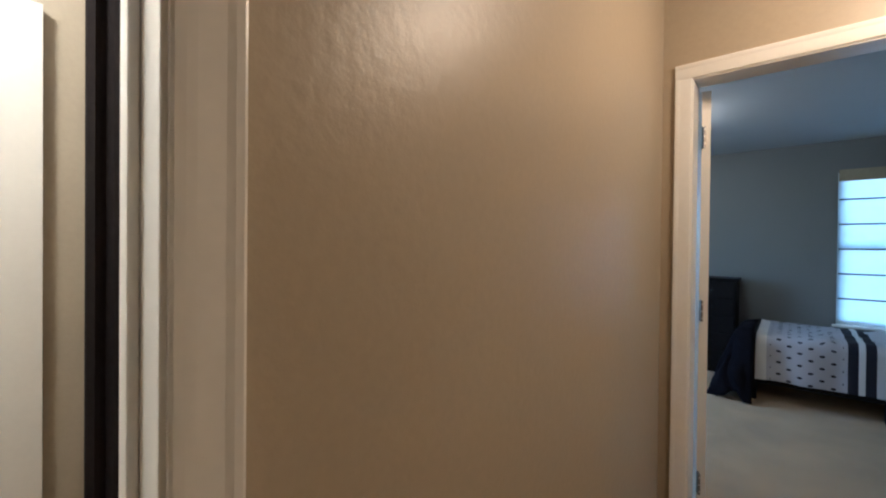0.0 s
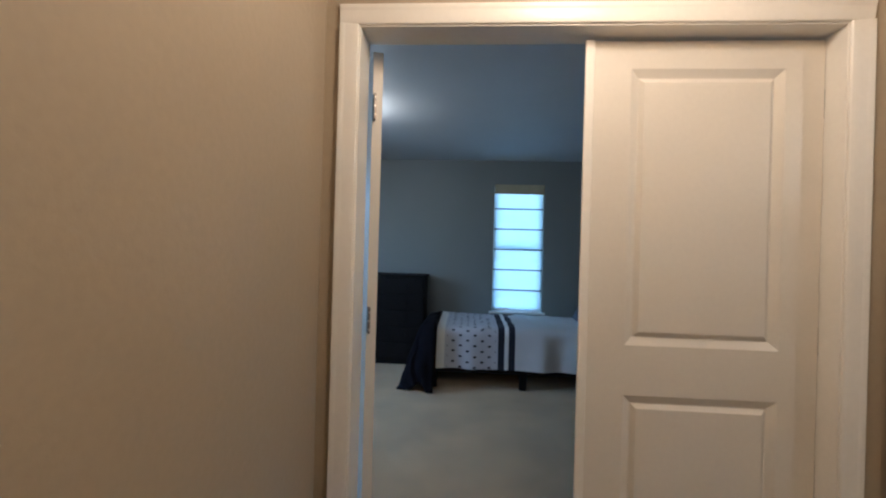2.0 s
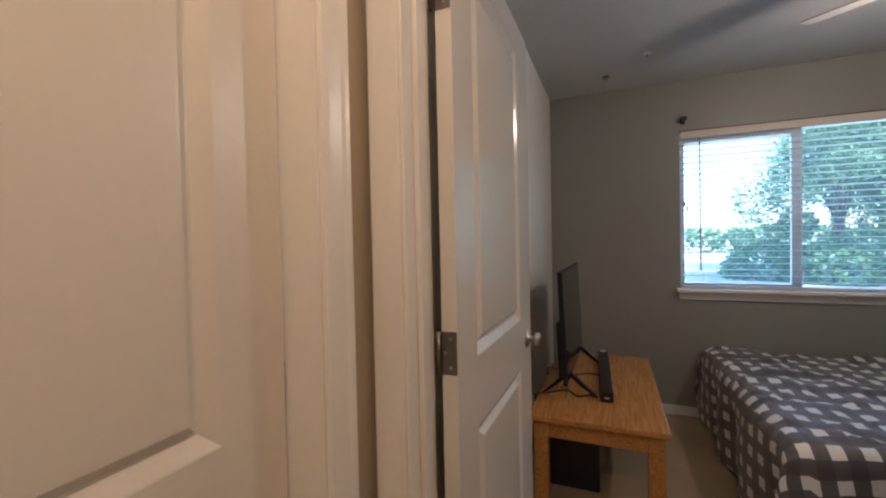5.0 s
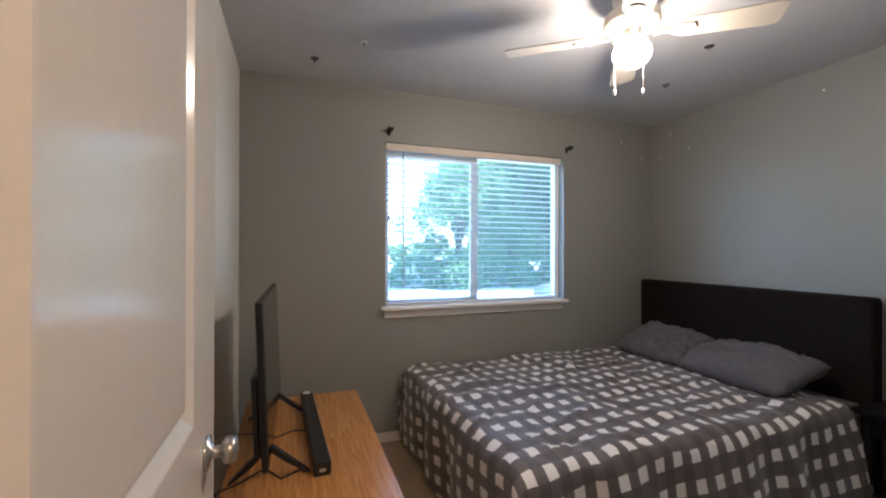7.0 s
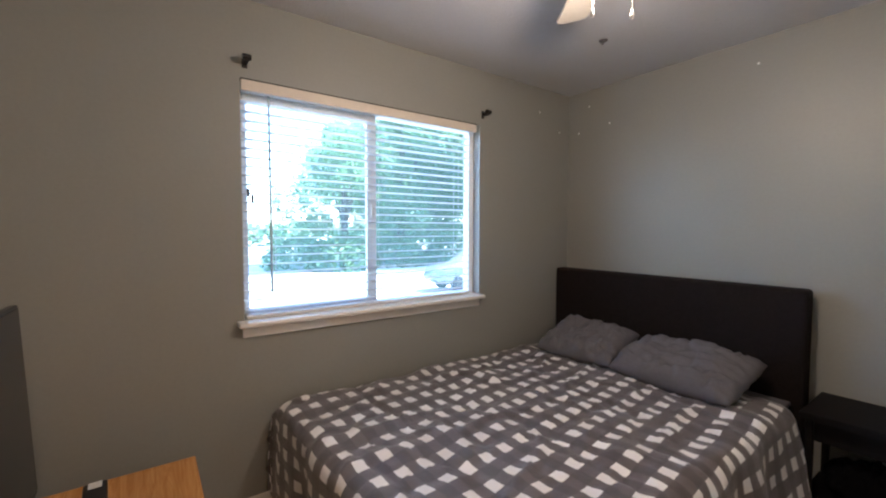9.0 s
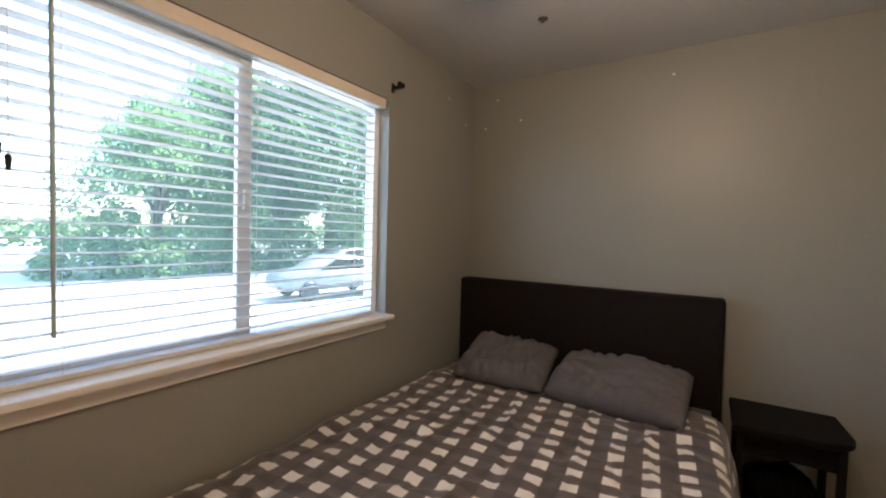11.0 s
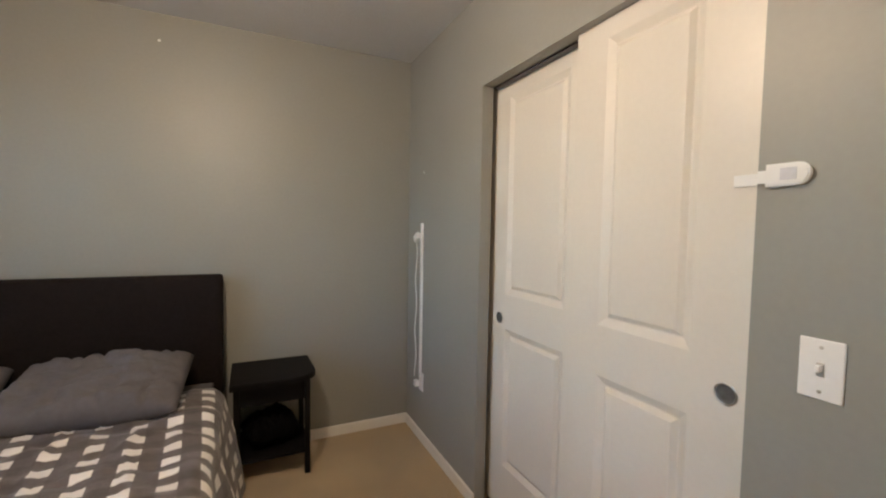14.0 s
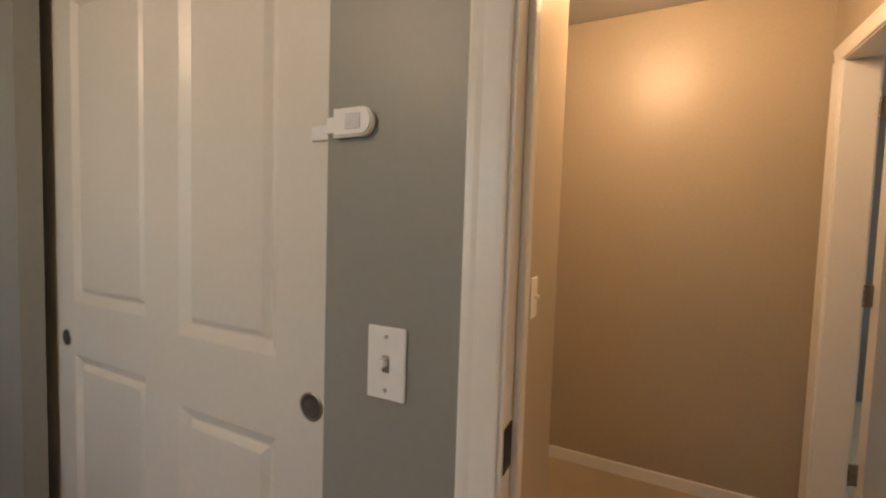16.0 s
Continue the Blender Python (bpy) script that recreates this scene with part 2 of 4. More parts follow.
def wall(name, x0, y0, x1, y1, mat, label, holes=(), z0=0.0, z1=2.44):
    """A wall along its longer side, with holes (from, to, bottom, top)."""
    bm = bmesh.new()
    along_x = abs(x1 - x0) > abs(y1 - y0)
    a0, a1 = (x0, x1) if along_x else (y0, y1)

    def block(p, q, lo, hi):
        if q - p > 1e-4 and hi - lo > 1e-4:
            slab(bm, *((p, y0, lo, q, y1, hi) if along_x else (x0, p, lo, x1, q, hi)))
    at = a0
    for p, q, lo, hi in sorted(holes):
        block(at, p, z0, z1)
        block(p, q, z0, lo)
        block(p, q, hi, z1)
        at = q
    block(at, a1, z0, z1)
    return piece(name, bm, mat, label, "wall", "structure")


# ---- the setting ----
XW, XE, YS, YN = 1.5, 4.165, -1.9, 1.435
HW, HE, HN = -0.35, 1.385, 1.392
H = 2.44
NB = 1.51
BACK = 5.15
piece("floor", box(-2.6, -3.2, -0.12, 5.0, 6.0, 0.0), CARPET, "beige cut-pile carpet through hall and bedrooms", "floor", "structure")
piece("ceiling", box(XW - 0.05, YS - 0.1, H, XE + 0.1, YN + 0.05, H + 0.1), CEILING, "white textured bedroom ceiling", "ceiling", "structure")
piece("ceiling_hall", box(-2.6, -3.2, H + 0.003, XW - 0.051, HN + 0.05, H + 0.1), CEILING, "white textured hall ceiling", "ceiling", "structure")
piece("ceiling_back_room", box(-2.6, HN + 0.051, H, 3.4, BACK + 0.1, H + 0.1), DIM_CEILING, "white back bedroom ceiling, its colour dimmed for low light", "ceiling", "structure")

DY0, DY1, DZ = 0.53, 1.318, 2.045          # bedroom doorway
CY0, CY1, CZ = -0.945, 0.215, 2.005       # closet opening
WY0, WY1, WZ0, WZ1 = -0.953, 0.52, 0.93, 2.075
PX0, PX1 = -0.235, 1.24                  # double doorway
wall("wall_west", 1.4425, YS - 0.1, XW, YN + 0.1, GREY_WALL, "grey-green painted bedroom wall with closet and doorway", ((CY0, CY1, 0, CZ), (DY0 - 0.02, DY1 + 0.02, 0, DZ + 0.02)))
wall("wall_hall_east", HE, 0.42, 1.4425, HN, TAN_WALL, "tan painted hall wall beside the bedroom door", ((DY0 - 0.02, DY1 + 0.02, 0, DZ + 0.02),))
wall("wall_south", XW, YS - 0.12, XE + 0.14, YS, GREY_WALL, "grey-green painted wall behind the headboard")
wall("wall_east", XE, YS, XE + 0.14, YN, GREY_WALL, "grey-green painted outer wall with a wide window", ((WY0, WY1, WZ0, WZ1),))
wall("wall_north", XW, YN, XE + 0.14, YN + 0.1, CREAM_WALL, "pale painted wall behind the television")
wall("wall_hall_north", HW - 0.1, HN, XW - 0.06, 1.455, TAN_WALL, "tan painted hall wall round the double doors", ((PX0 - 0.02, PX1 + 0.02, 0, DZ + 0.02),))
wall("wall_back_south", -2.5, 1.455, 3.3, NB, DIM_GREY_WALL, "grey painted back bedroom wall, colour darkened for low light", ((PX0 - 0.02, PX1 + 0.02, 0, DZ + 0.02),))
wall("wall_hall_west", HW - 0.115, -1.3, HW, HN, TAN_WALL, "tan painted hall wall with soft lamp sheen", ((-1.24, -0.425, 0, DZ),))
wall("wall_hall_stub", 0.55, 0.30, HE + 0.0575, 0.42, TAN_WALL, "tan painted return wall of the hall")
wall("wall_corridor_east", 0.55, -3.0, 0.66, 0.30, TAN_WALL, "tan painted corridor wall")
wall("wall_corridor_west", HW - 0.115, -3.0, HW, -1.3, TAN_WALL, "tan painted corridor wall")
wall("wall_corridor_south", HW - 0.115, -3.1, 0.66, -3.0, TAN_WALL, "tan painted corridor end wall")
wall("wall_side_room", -1.7, -1.6, -1.6, 0.6, TAN_WALL, "tan painted wall of the side room")
wall("wall_side_room_north", -1.6, 0.5, HW - 0.115, 0.6, TAN_WALL, "tan painted wall of the side room")
wall("wall_side_room_south", -1.6, -1.6, HW - 0.115, -1.5, TAN_WALL, "tan painted wall of the side room")
wall("wall_closet_back", 0.78, CY0 - 0.3, 0.82, 0.3, GREY_WALL, "painted closet back wall")
wall("wall_closet_side", 0.82, CY0 - 0.3, 1.4425, CY0 - 0.25, GREY_WALL, "painted closet side wall")
B2X0, B2X1 = 0.42, 1.03
wall("wall_back_north", -2.5, BACK, 3.3, BACK + 0.14, DIM_GREY_WALL, "grey wall, colour darkened for low light, with a narrow shaded window", ((B2X0, B2X1, 0.6, 2.13),))
wall("wall_back_west", -2.5, NB, -2.4, BACK, DIM_GREY_WALL, "grey wall, colour darkened for low light, with a wide window", ((2.7, 3.7, 0.75, 2.1),))
wall("wall_back_east", 3.2, NB, 3.3, BACK, DIM_GREY_WALL, "grey painted back bedroom wall, colour darkened for low light")


def skirting(name, x0, y0, x1, y1):
    bm = box(x0, y0, 0, x1, y1, 0.066)
    es = [e for e in bm.edges if all(v.co.z > 0.05 for v in e.verts)]
    bmesh.ops.bevel(bm, geom=es, offset=0.004, segments=2, affect="EDGES")
    piece(name, bm, TRIM, "low white painted baseboard", "baseboard", "structure")


T = 0.012
skirting("baseboard_south", XW + T, YS, XE - T, YS + T)
skirting("baseboard_west_a", XW, YS, XW + T, CY0)
skirting("baseboard_west_b", XW, CY1, XW + T, DY0 - 0.063)
skirting("baseboard_east", XE - T, YS, XE, YN)
skirting("baseboard_north", XW + T, YN - T, XE - T, YN)
skirting("baseboard_hall_west", HW, -0.37, HW + T, HN)
skirting("baseboard_hall_stub", 0.57, 0.42, HE, 0.42 + T)
skirting("baseboard_back", -2.4, BACK - T, 3.2, BACK)


def prism(points, along):
    """A bar with that section, drawn out by a vector."""
    bm = bmesh.new()
    f = bm.faces.new([bm.verts.new(v) for v in points])
    g = bmesh.ops.extrude_face_region(bm, geom=[f])
    bmesh.ops.translate(bm, verts=[v for v in g["geom"] if isinstance(v, bmesh.types.BMVert)], vec=along)
    bmesh.ops.recalc_face_normals(bm, faces=bm.faces)
    return bm


def frame_set(name, label, axis, face_a, face_b, p, q, top, cas=0.06, stop=None):
    """Jamb, stop and moulded casing of a doorway. axis: the way through it."""
    ob = thing(name, label, "door frame", kind="structure")

    def put(nm, u0, v0, z0, u1, v1, z1, bev=0.002):
        bm = box(u0, v0, z0, u1, v1, z1, bev) if axis == "y" else box(v0, u0, z0, v1, u1, z1, bev)
        part(nm, bm, TRIM, ob)
    put("jamb", p - 0.02, face_a, 0, p, face_b, top)
    put("jamb", q, face_a, 0, q + 0.02, face_b, top)
    put("head_jamb", p - 0.02, face_a, top, q + 0.02, face_b, top + 0.02)
    if stop:
        s0, s1 = stop
        put("stop", p, s0, 0, p + 0.011, s1, top - 0.011)
        put("stop", q - 0.011, s0, 0, q, s1, top - 0.011)
        put("head_stop", p, s0, top - 0.011, q, s1, top)
    for face, sgn in ((face_a, -1), (face_b, 1)):
        prof = ((0.006, 0.0), (0.006, 0.006), (0.009, 0.0085), (0.018, 0.0105), (0.027, 0.0118), (cas - 0.020, 0.0138), (cas - 0.012, 0.0162), (cas - 0.004, 0.0172), (cas - 0.001, 0.0165), (cas, 0.014), (cas, 0.0))
        for edge, d in ((p, -1), (q, 1)):
            pts = [(edge + d * o, face + sgn * e) for o, e in prof]
            part("casing", prism([(u, v, 0) if axis == "y" else (v, u, 0) for u, v in pts], (0, 0, top + 0.006)), TRIM, ob)
        u0, u1 = p - cas, q + cas
        pts = [(face + sgn * e, top + o) for o, e in prof]
        part("head_casing", prism([(u0, v, z) if axis == "y" else (v, u0, z) for v, z in pts], (u1 - u0, 0, 0) if axis == "y" else (0, u1 - u0, 0)), TRIM, ob)
    return ob


frame_set("door_frame_bedroom", "white painted moulded frame of the bedroom doorway", "x", HE, XW, DY0, DY1, DZ, 0.062, (1.425, 1.455))
frame_set("door_frame_double", "white painted moulded frame of the double doorway", "y", HN, NB, PX0, PX1, DZ, 0.066)
frame_set("door_frame_side", "white painted moulded frame of the side doorway", "x", HW - 0.115, HW, -1.22, -0.445, DZ - 0.02, 0.072, (-0.44, -0.41))


def leaf(w, h, t, xs, zs):
    """A moulded door leaf with raised panels in columns xs and rows zs, both faces; x along its width, y its thickness."""
    bm = bmesh.new()
    cols = [0, *[v for p in xs for v in p], w]
    rows = [0, *[v for p in zs for v in p], h]
    rings = ((0, 0), (0.003, -0.001), (0.026, -0.0125), (0.030, -0.0125), (0.044, -0.002), (0.049, -0.0016))
    for y, s in ((0, -1), (t, 1)):
        for i in range(len(cols) - 1):
            for j in range(len(rows) - 1):
                a, b, c, d = cols[i], cols[i + 1], rows[j], rows[j + 1]
                if i % 2 and j % 2:
                    prev = None
                    for ins, dep in rings:
                        cur = [bm.verts.new(v) for v in ((a + ins, y + s * dep, c + ins), (b - ins, y + s * dep, c + ins), (b - ins, y + s * dep, d - ins), (a + ins, y + s * dep, d - ins))]
                        if prev:
                            for k in range(4):
                                bm.faces.new((prev[k], prev[(k + 1) % 4], cur[(k + 1) % 4], cur[k]))
                        prev = cur
                    bm.faces.new(prev)
                else:
                    bm.faces.new([bm.verts.new(v) for v in ((a, y, c), (b, y, c), (b, y, d), (a, y, d))])
    for q in (((0, 0, 0), (w, 0, 0), (w, t, 0), (0, t, 0)), ((0, 0, h), (w, 0, h), (w, t, h), (0, t, h)), ((0, 0, 0), (0, t, 0), (0, t, h), (0, 0, h)), ((w, 0, 0), (w, t, 0), (w, t, h), (w, 0, h))):
        bm.faces.new([bm.verts.new(v) for v in q])
    bmesh.ops.remove_doubles(bm, verts=bm.verts, dist=1e-5)
    bmesh.ops.recalc_face_normals(bm, faces=bm.faces)
    return bm


ROWS2 = ((0.22, 0.870), (1.031, 1.932))


def knob(parent, x, z, y, s):
    k = part("door_knob", lathe(((0, 0), (0.030, 0), (0.030, 0.005), (0.011, 0.009), (0.010, 0.024), (0.022, 0.031), (0.025, 0.040), (0.021, 0.049), (0, 0.053)), 28,
             Matrix.Translation((x, y, z)) @ Matrix.Rotation(s * math.pi / 2, 4, "X")), STEEL, parent, "satin nickel door knob", True)
    return k


def hinges(parent, x, y, flat, side):
    """Three butt hinges: a barrel and a screwed plate on the leaf's edge."""
    for z in (0.32, 1.07, 1.82):
        hg = part("hinge", tube(((x, y, z - 0.045), (x, y, z + 0.045)), 0.006, 12), DARKSTEEL, parent, "worn metal butt hinge", True)
        x0, y0, x1, y1 = flat
        part("hinge_plate", box(x0, y0, z - 0.045, x1, y1, z + 0.045, 0.001, 1), DARKSTEEL, hg)
        for dz, f in ((-0.03, 0.35), (0.0, 0.65), (0.03, 0.35)):
            part("screw", lathe(((0, 0.0012), (0.0035, 0.0008), (0.004, 0)), 10, Matrix.Translation((x0, y0 + (y1 - y0) * f, z + dz)) @ Matrix.Rotation(-math.pi / 2, 4, "Y")), STEEL, hg)


# bedroom door, open nearly flat against the north wall
d1 = thing("door_1", "open white two-panel door beside the television", "door", pose(1.513, 1.271, 0.012, 0, 0, -0.6), kind="structure")
part("leaf", leaf(0.75, 2.025, 0.035, ((0.126, 0.585),), ROWS2), DOOR_GLOSS, d1)
knob(d1, 0.675, 0.95, 0.0, 1)
knob(d1, 0.675, 0.95, 0.035, -1)
hinges(d1, -0.006, 0.04, (-0.002, 0.001, 0.0, 0.042), 1)

# closed leaf of the double doors, with its astragal strip
d2 = thing("door_2", "closed white two-panel leaf of the double doors", "door", pose(0.503, 1.466, 0.012), kind="structure")
part("leaf", leaf(0.734, 2.022, 0.035, ((0.138, 0.618),), ROWS2), DOOR, d2)
part("astragal", box(-0.012, -0.012, 0, 0.018, -0.001, 2.022, 0.003), TRIM, d2)
hinges(d2, 0.736, 0.04, (0.734, 0.0, 0.7355, 0.034), 1)

# open leaf of the double doors, swung into the back bedroom
d3 = thing("door_3", "open white leaf swung into the back bedroom", "door", pose(-0.194, 1.546, 0.012, 0, 0, 111), kind="structure")
part("leaf", leaf(0.715, 2.022, 0.035, ((0.13, 0.585),), ROWS2), DOOR, d3)
knob(d3, 0.65, 0.95, 0.0, 1)
hinges(d3, -0.008, 0.03, (-0.034, 0.026, 0.0, 0.034), 1)

# closet sliding doors
d4 = thing("door_4", "white two-panel sliding closet door at the back track", "closet door", pose(1.372, -1.062, 0.015, 0, 0, 90) @ pose(0, -0.0345, 0), kind="structure")
part("leaf", leaf(0.75, 2.0, 0.034, ((0.204, 0.595),), ROWS2), DOOR, d4)
d5 = thing("door_5", "white two-panel sliding closet door at the front track", "closet door", pose(1.432, -0.372, 0.015, 0, 0, 90) @ pose(0, -0.0345, 0), kind="structure")
part("leaf", leaf(0.584, 2.0, 0.034, ((0.13, 0.437),), ROWS2), DOOR, d5)
for d, px, pz in ((d4, 0.16, 0.915), (d5, 0.528, 0.955)):
    cup = part("finger_pull", lathe(((0.027, 0), (0.027, 0.002), (0.023, 0.003), (0.0225, 0.0026)), 28, Matrix.Translation((px, -0.0003, pz)) @ Matrix.Rotation(math.pi / 2, 4, "X")), STEEL, d, "round metal finger pull rim", True)
    part("cup", lathe(((0.0225, 0.0022), (0.019, 0.0006), (0.012, 0.0004), (0, 0.0004)), 28, Matrix.Translation((px, -0.0003, pz)) @ Matrix.Rotation(math.pi / 2, 4, "X")), CUP, cup, "shallow cup, coloured dark for recess shade", True)
tr = piece("closet_track", box(1.41, CY0, CZ - 0.006, 1.44, CY1, CZ), BLACK, "dark metal closet door track", "track", "structure")


# ---- bedroom window ----
GX = 4.262
win = thing("window_1", "wide white vinyl sliding window with painted sill", "window", kind="structure")
FR, SR = 0.022, 0.016
for nm, b in (("window_frame", (GX - 0.03, WY0, WZ0, GX + 0.03, WY0 + 0.04, WZ1)), ("window_frame", (GX - 0.03, WY1 - FR, WZ0, GX + 0.03, WY1, WZ1)),
              ("window_frame", (GX - 0.03, WY0 + 0.04, WZ0, GX + 0.03, WY1 - FR, WZ0 + FR)), ("window_frame", (GX - 0.03, WY0 + 0.04, WZ1 - 0.045, GX + 0.03, WY1 - FR, WZ1)),
              ("sash_stile", (GX - 0.024, -0.215, WZ0 + FR, GX + 0.002, -0.155, WZ1 - 0.045)), ("sash_stile", (GX + 0.004, -0.225, WZ0 + FR, GX + 0.024, -0.175, WZ1 - 0.045)),
              ("sash_rail", (GX - 0.024, -0.155, WZ0 + FR, GX + 0.002, WY1 - FR, WZ0 + FR + SR)), ("sash_rail", (GX - 0.024, -0.155, WZ1 - 0.08, GX + 0.002, WY1 - FR, WZ1 - 0.045)),
              ("sash_stile", (GX - 0.024, WY1 - FR - SR, WZ0 + FR + SR, GX + 0.002, WY1 - FR, WZ1 - 0.08))):
    part(nm, box(*b, 0.004), VINYL, win)
part("sash_lock", box(GX - 0.04, -0.2, 1.44, GX - 0.024, -0.175, 1.52, 0.004), VINYL, win)
for y0, y1, x in ((-0.155, WY1 - FR - SR, GX - 0.012), (WY0 + 0.04, -0.225, GX + 0.013)):
    pane = part("pane", box(x - 0.002, y0, WZ0 + FR + SR, x + 0.002, y1, WZ1 - 0.045), GLASS, win)
    pane.visible_shadow = False
part("window_sill", box(XE - 0.07, WY0, WZ0 - 0.02, GX - 0.03, WY1 + 0.032, WZ0 + 0.004, 0.006), TRIM, win)
ap = bmesh.new()
slab(ap, XE - 0.018, WY0 + 0.012, WZ0 - 0.075, XE, WY1 + 0.01, WZ0 - 0.02, 0.004)
part("apron", ap, TRIM, win)

blind = thing("window_blind", "white horizontal slat blind with tan valance, slats open", "blind")
part("valance", box(XE - 0.012, WY0 + 0.04, WZ1 - 0.056, XE + 0.004, WY1 - 0.004, WZ1 - 0.006, 0.003), VALANCE, blind, "cream wooden valance")
# dark strip along the window head, just above the valance
part("valance_top_strip", box(XE - 0.006, WY0 + 0.03, WZ1 - 0.005, XE + 0.02, WY1 - 0.002, WZ1 + 0.001), BRONZE, blind, "thin dark strip above the valance")
part("headrail", box(XE + 0.022, WY0 + 0.01, WZ1 - 0.045, XE + 0.06, WY1 - 0.01, WZ1 - 0.004, 0.003), SLAT, blind)
SX = XE + 0.042
slat_me = None
count, lowest, highest = 24, WZ0 + 0.03, WZ1 - 0.075
for k in range(count):
    z = lowest + (highest - lowest) * (k + 0.5) / count
    if slat_me is None:
        bm = bmesh.new()
        grid = [[bm.verts.new((-0.0245 + 0.049 * i / 4, y, 0.0028 * (1 - ((i - 2) / 2) ** 2) + dz)) for i in range(5)] for y, dz in ((WY0 + 0.075, 0), (WY1 - 0.006, 0))]
        low = [[bm.verts.new((v.co.x, v.co.y, v.co.z - 0.0026)) for v in r] for r in grid]
        for i in range(4):
            bm.faces.new((grid[0][i], grid[0][i + 1], grid[1][i + 1], grid[1][i]))
            bm.faces.new((low[0][i], low[1][i], low[1][i + 1], low[0][i + 1]))
        for i in (0, 4):
            bm.faces.new((grid[0][i], grid[1][i], low[1][i], low[0][i]))
        for e in (0, 1):
            bm.faces.new([*grid[e], *low[e][::-1]])
        bmesh.ops.recalc_face_normals(bm, faces=bm.faces)
        first = part("slat", bm, SLAT, blind)
        slat_me, ob = first.data, first
    else:
        ob = new("slat", slat_me)
        ob.parent = blind
    ob.matrix_basis = pose(SX, 0, z, 0, 2.0)
part("bottom_rail", box(SX - 0.024, WY0 + 0.075, WZ0 + 0.006, SX + 0.024, WY1 - 0.012, WZ0 + 0.022, 0.003), SLAT, blind)
for y in (WY0 + 0.17, -0.2, WY1 - 0.15):
    for dx in (-0.026, 0.026):
        part("ladder_cord", tube(((SX + dx, y, WZ0 + 0.01), (SX + dx, y, WZ1 - 0.05)), 0.0009, 5), WHITE, blind)
part("tilt_wand", tube(((XE + 0.010, WY1 - 0.128, WZ1 - 0.06), (XE + 0.008, WY1 - 0.13, 1.06)), 0.0055, 6), material("clear_wand", (0.42, 0.5, 0.48), 0.2), blind, "long clear tilt wand")
for dy, z0 in ((0.03, 1.56), (0.048, 1.53)):
    c = part("lift_cord", tube(((XE + 0.01, WY1 - dy, WZ1 - 0.06), (XE + 0.01, WY1 - dy, z0)), 0.0012, 5), WHITE, blind)
    part("cord_tassel", lathe(((0, 0), (0.005, 0.001), (0.008, 0.035), (0.004, 0.04), (0, 0.04)), 12, Matrix.Translation((XE + 0.01, WY1 - dy, z0 - 0.035))), BRONZE, c, "dark cord tassel")

for y in (WY1 - 0.022, WY0 - 0.024):
    br = thing("curtain_rod_bracket", "dark metal curtain rod bracket without a rod", "bracket", pose(XE, y, 2.147), "empty curtain brackets")
    part("plate", box(-0.004, -0.012, -0.025, 0, 0.012, 0.025, 0.002), BRONZE, br)
    part("arm", box(-0.062, -0.010, -0.009, -0.004, 0.010, 0.006, 0.002), BRONZE, br)
    part("cup", tube(((-0.058, -0.018, 0.008), (-0.058, 0.018, 0.008)), 0.013, 14), BRONZE, br)


# ---- bed ----
def cushion(w, d, h, seed, puff=2.4):
    """A stuffed, creased pillow lying flat, centred."""
    bm = bmesh.new()
    nx, ny = 56, 40
    top, bot = [], []
    for i in range(nx + 1):
        ra, rb = [], []
        for j in range(ny + 1):
            u, v = 2 * i / nx - 1, 2 * j / ny - 1
            k = (1 - abs(u) ** puff) ** 0.5 * (1 - abs(v) ** puff) ** 0.5
            pinch = 1 - 0.10 * (1 - v * v) * (abs(u) ** 3)
            pinchy = 1 - 0.10 * (1 - u * u) * (abs(v) ** 3)
            n = noise.noise((u * 2 + seed, v * 2, seed)) * 0.3 + noise.noise((u * 5 + seed, v * 7, seed + 3)) * 0.18 + noise.noise((u * 3 - v * 9, v * 2, seed + 7)) * 0.14
            n -= 0.5 * abs(noise.noise((u * 2.4 + v * 1.2, v * 2.6 - u, seed + 11))) * (0.4 + u * u)
            n -= 0.32 * max(0, 0.16 - abs(noise.noise((u * 3.4 + 0.6 * v, v * 1.1, seed + 17)))) / 0.16 * (0.35 + 0.65 * v * v)
            x, y = u * w / 2 * pinchy, v * d / 2 * pinch
            z = h / 2 * k * (1 + n)
            ra.append(bm.verts.new((x, y, z)))
            edge = i in (0, nx) or j in (0, ny)
            rb.append(ra[-1] if edge else bm.verts.new((x, y, -z * 0.8)))
        top.append(ra)
        bot.append(rb)
    for g in (top, bot):
        for i in range(nx):
            for j in range(ny):
                q = (g[i][j], g[i + 1][j], g[i + 1][j + 1], g[i][j + 1])
                try:
                    bm.faces.new(q if g is top else q[::-1])
                except ValueError:
                    pass
    return bm


BX0, BX1, BY0, BY1, BZ = 2.595, 4.12, -1.745, 0.40, 0.517
bed = thing("bed", "queen bed with dark upholstered headboard under the window", "bed")
part("headboard", box(2.612, YS + 0.05, 0.02, 4.158, YS + 0.15, 1.074, 0.02, 3), UPHOLSTERY, bed, "dark brown fabric headboard")
part("base", box(BX0 + 0.06, BY0 + 0.02, 0.05, BX1 - 0.05, BY1 - 0.06, 0.30, 0.02), UPHOLSTERY, bed)
part("mattress", box(BX0 + 0.04, BY0 + 0.01, 0.30, BX1 - 0.03, BY1 - 0.04, BZ - 0.03, 0.05, 4), PILLOW, bed)
for x, y in ((BX0 + 0.1, BY0 + 0.1), (BX1 - 0.1, BY0 + 0.1), (BX0 + 0.1, BY1 - 0.15), (BX1 - 0.1, BY1 - 0.15)):
    part("leg", box(x - 0.03, y - 0.03, 0, x + 0.03, y + 0.03, 0.05), BLACK, bed)


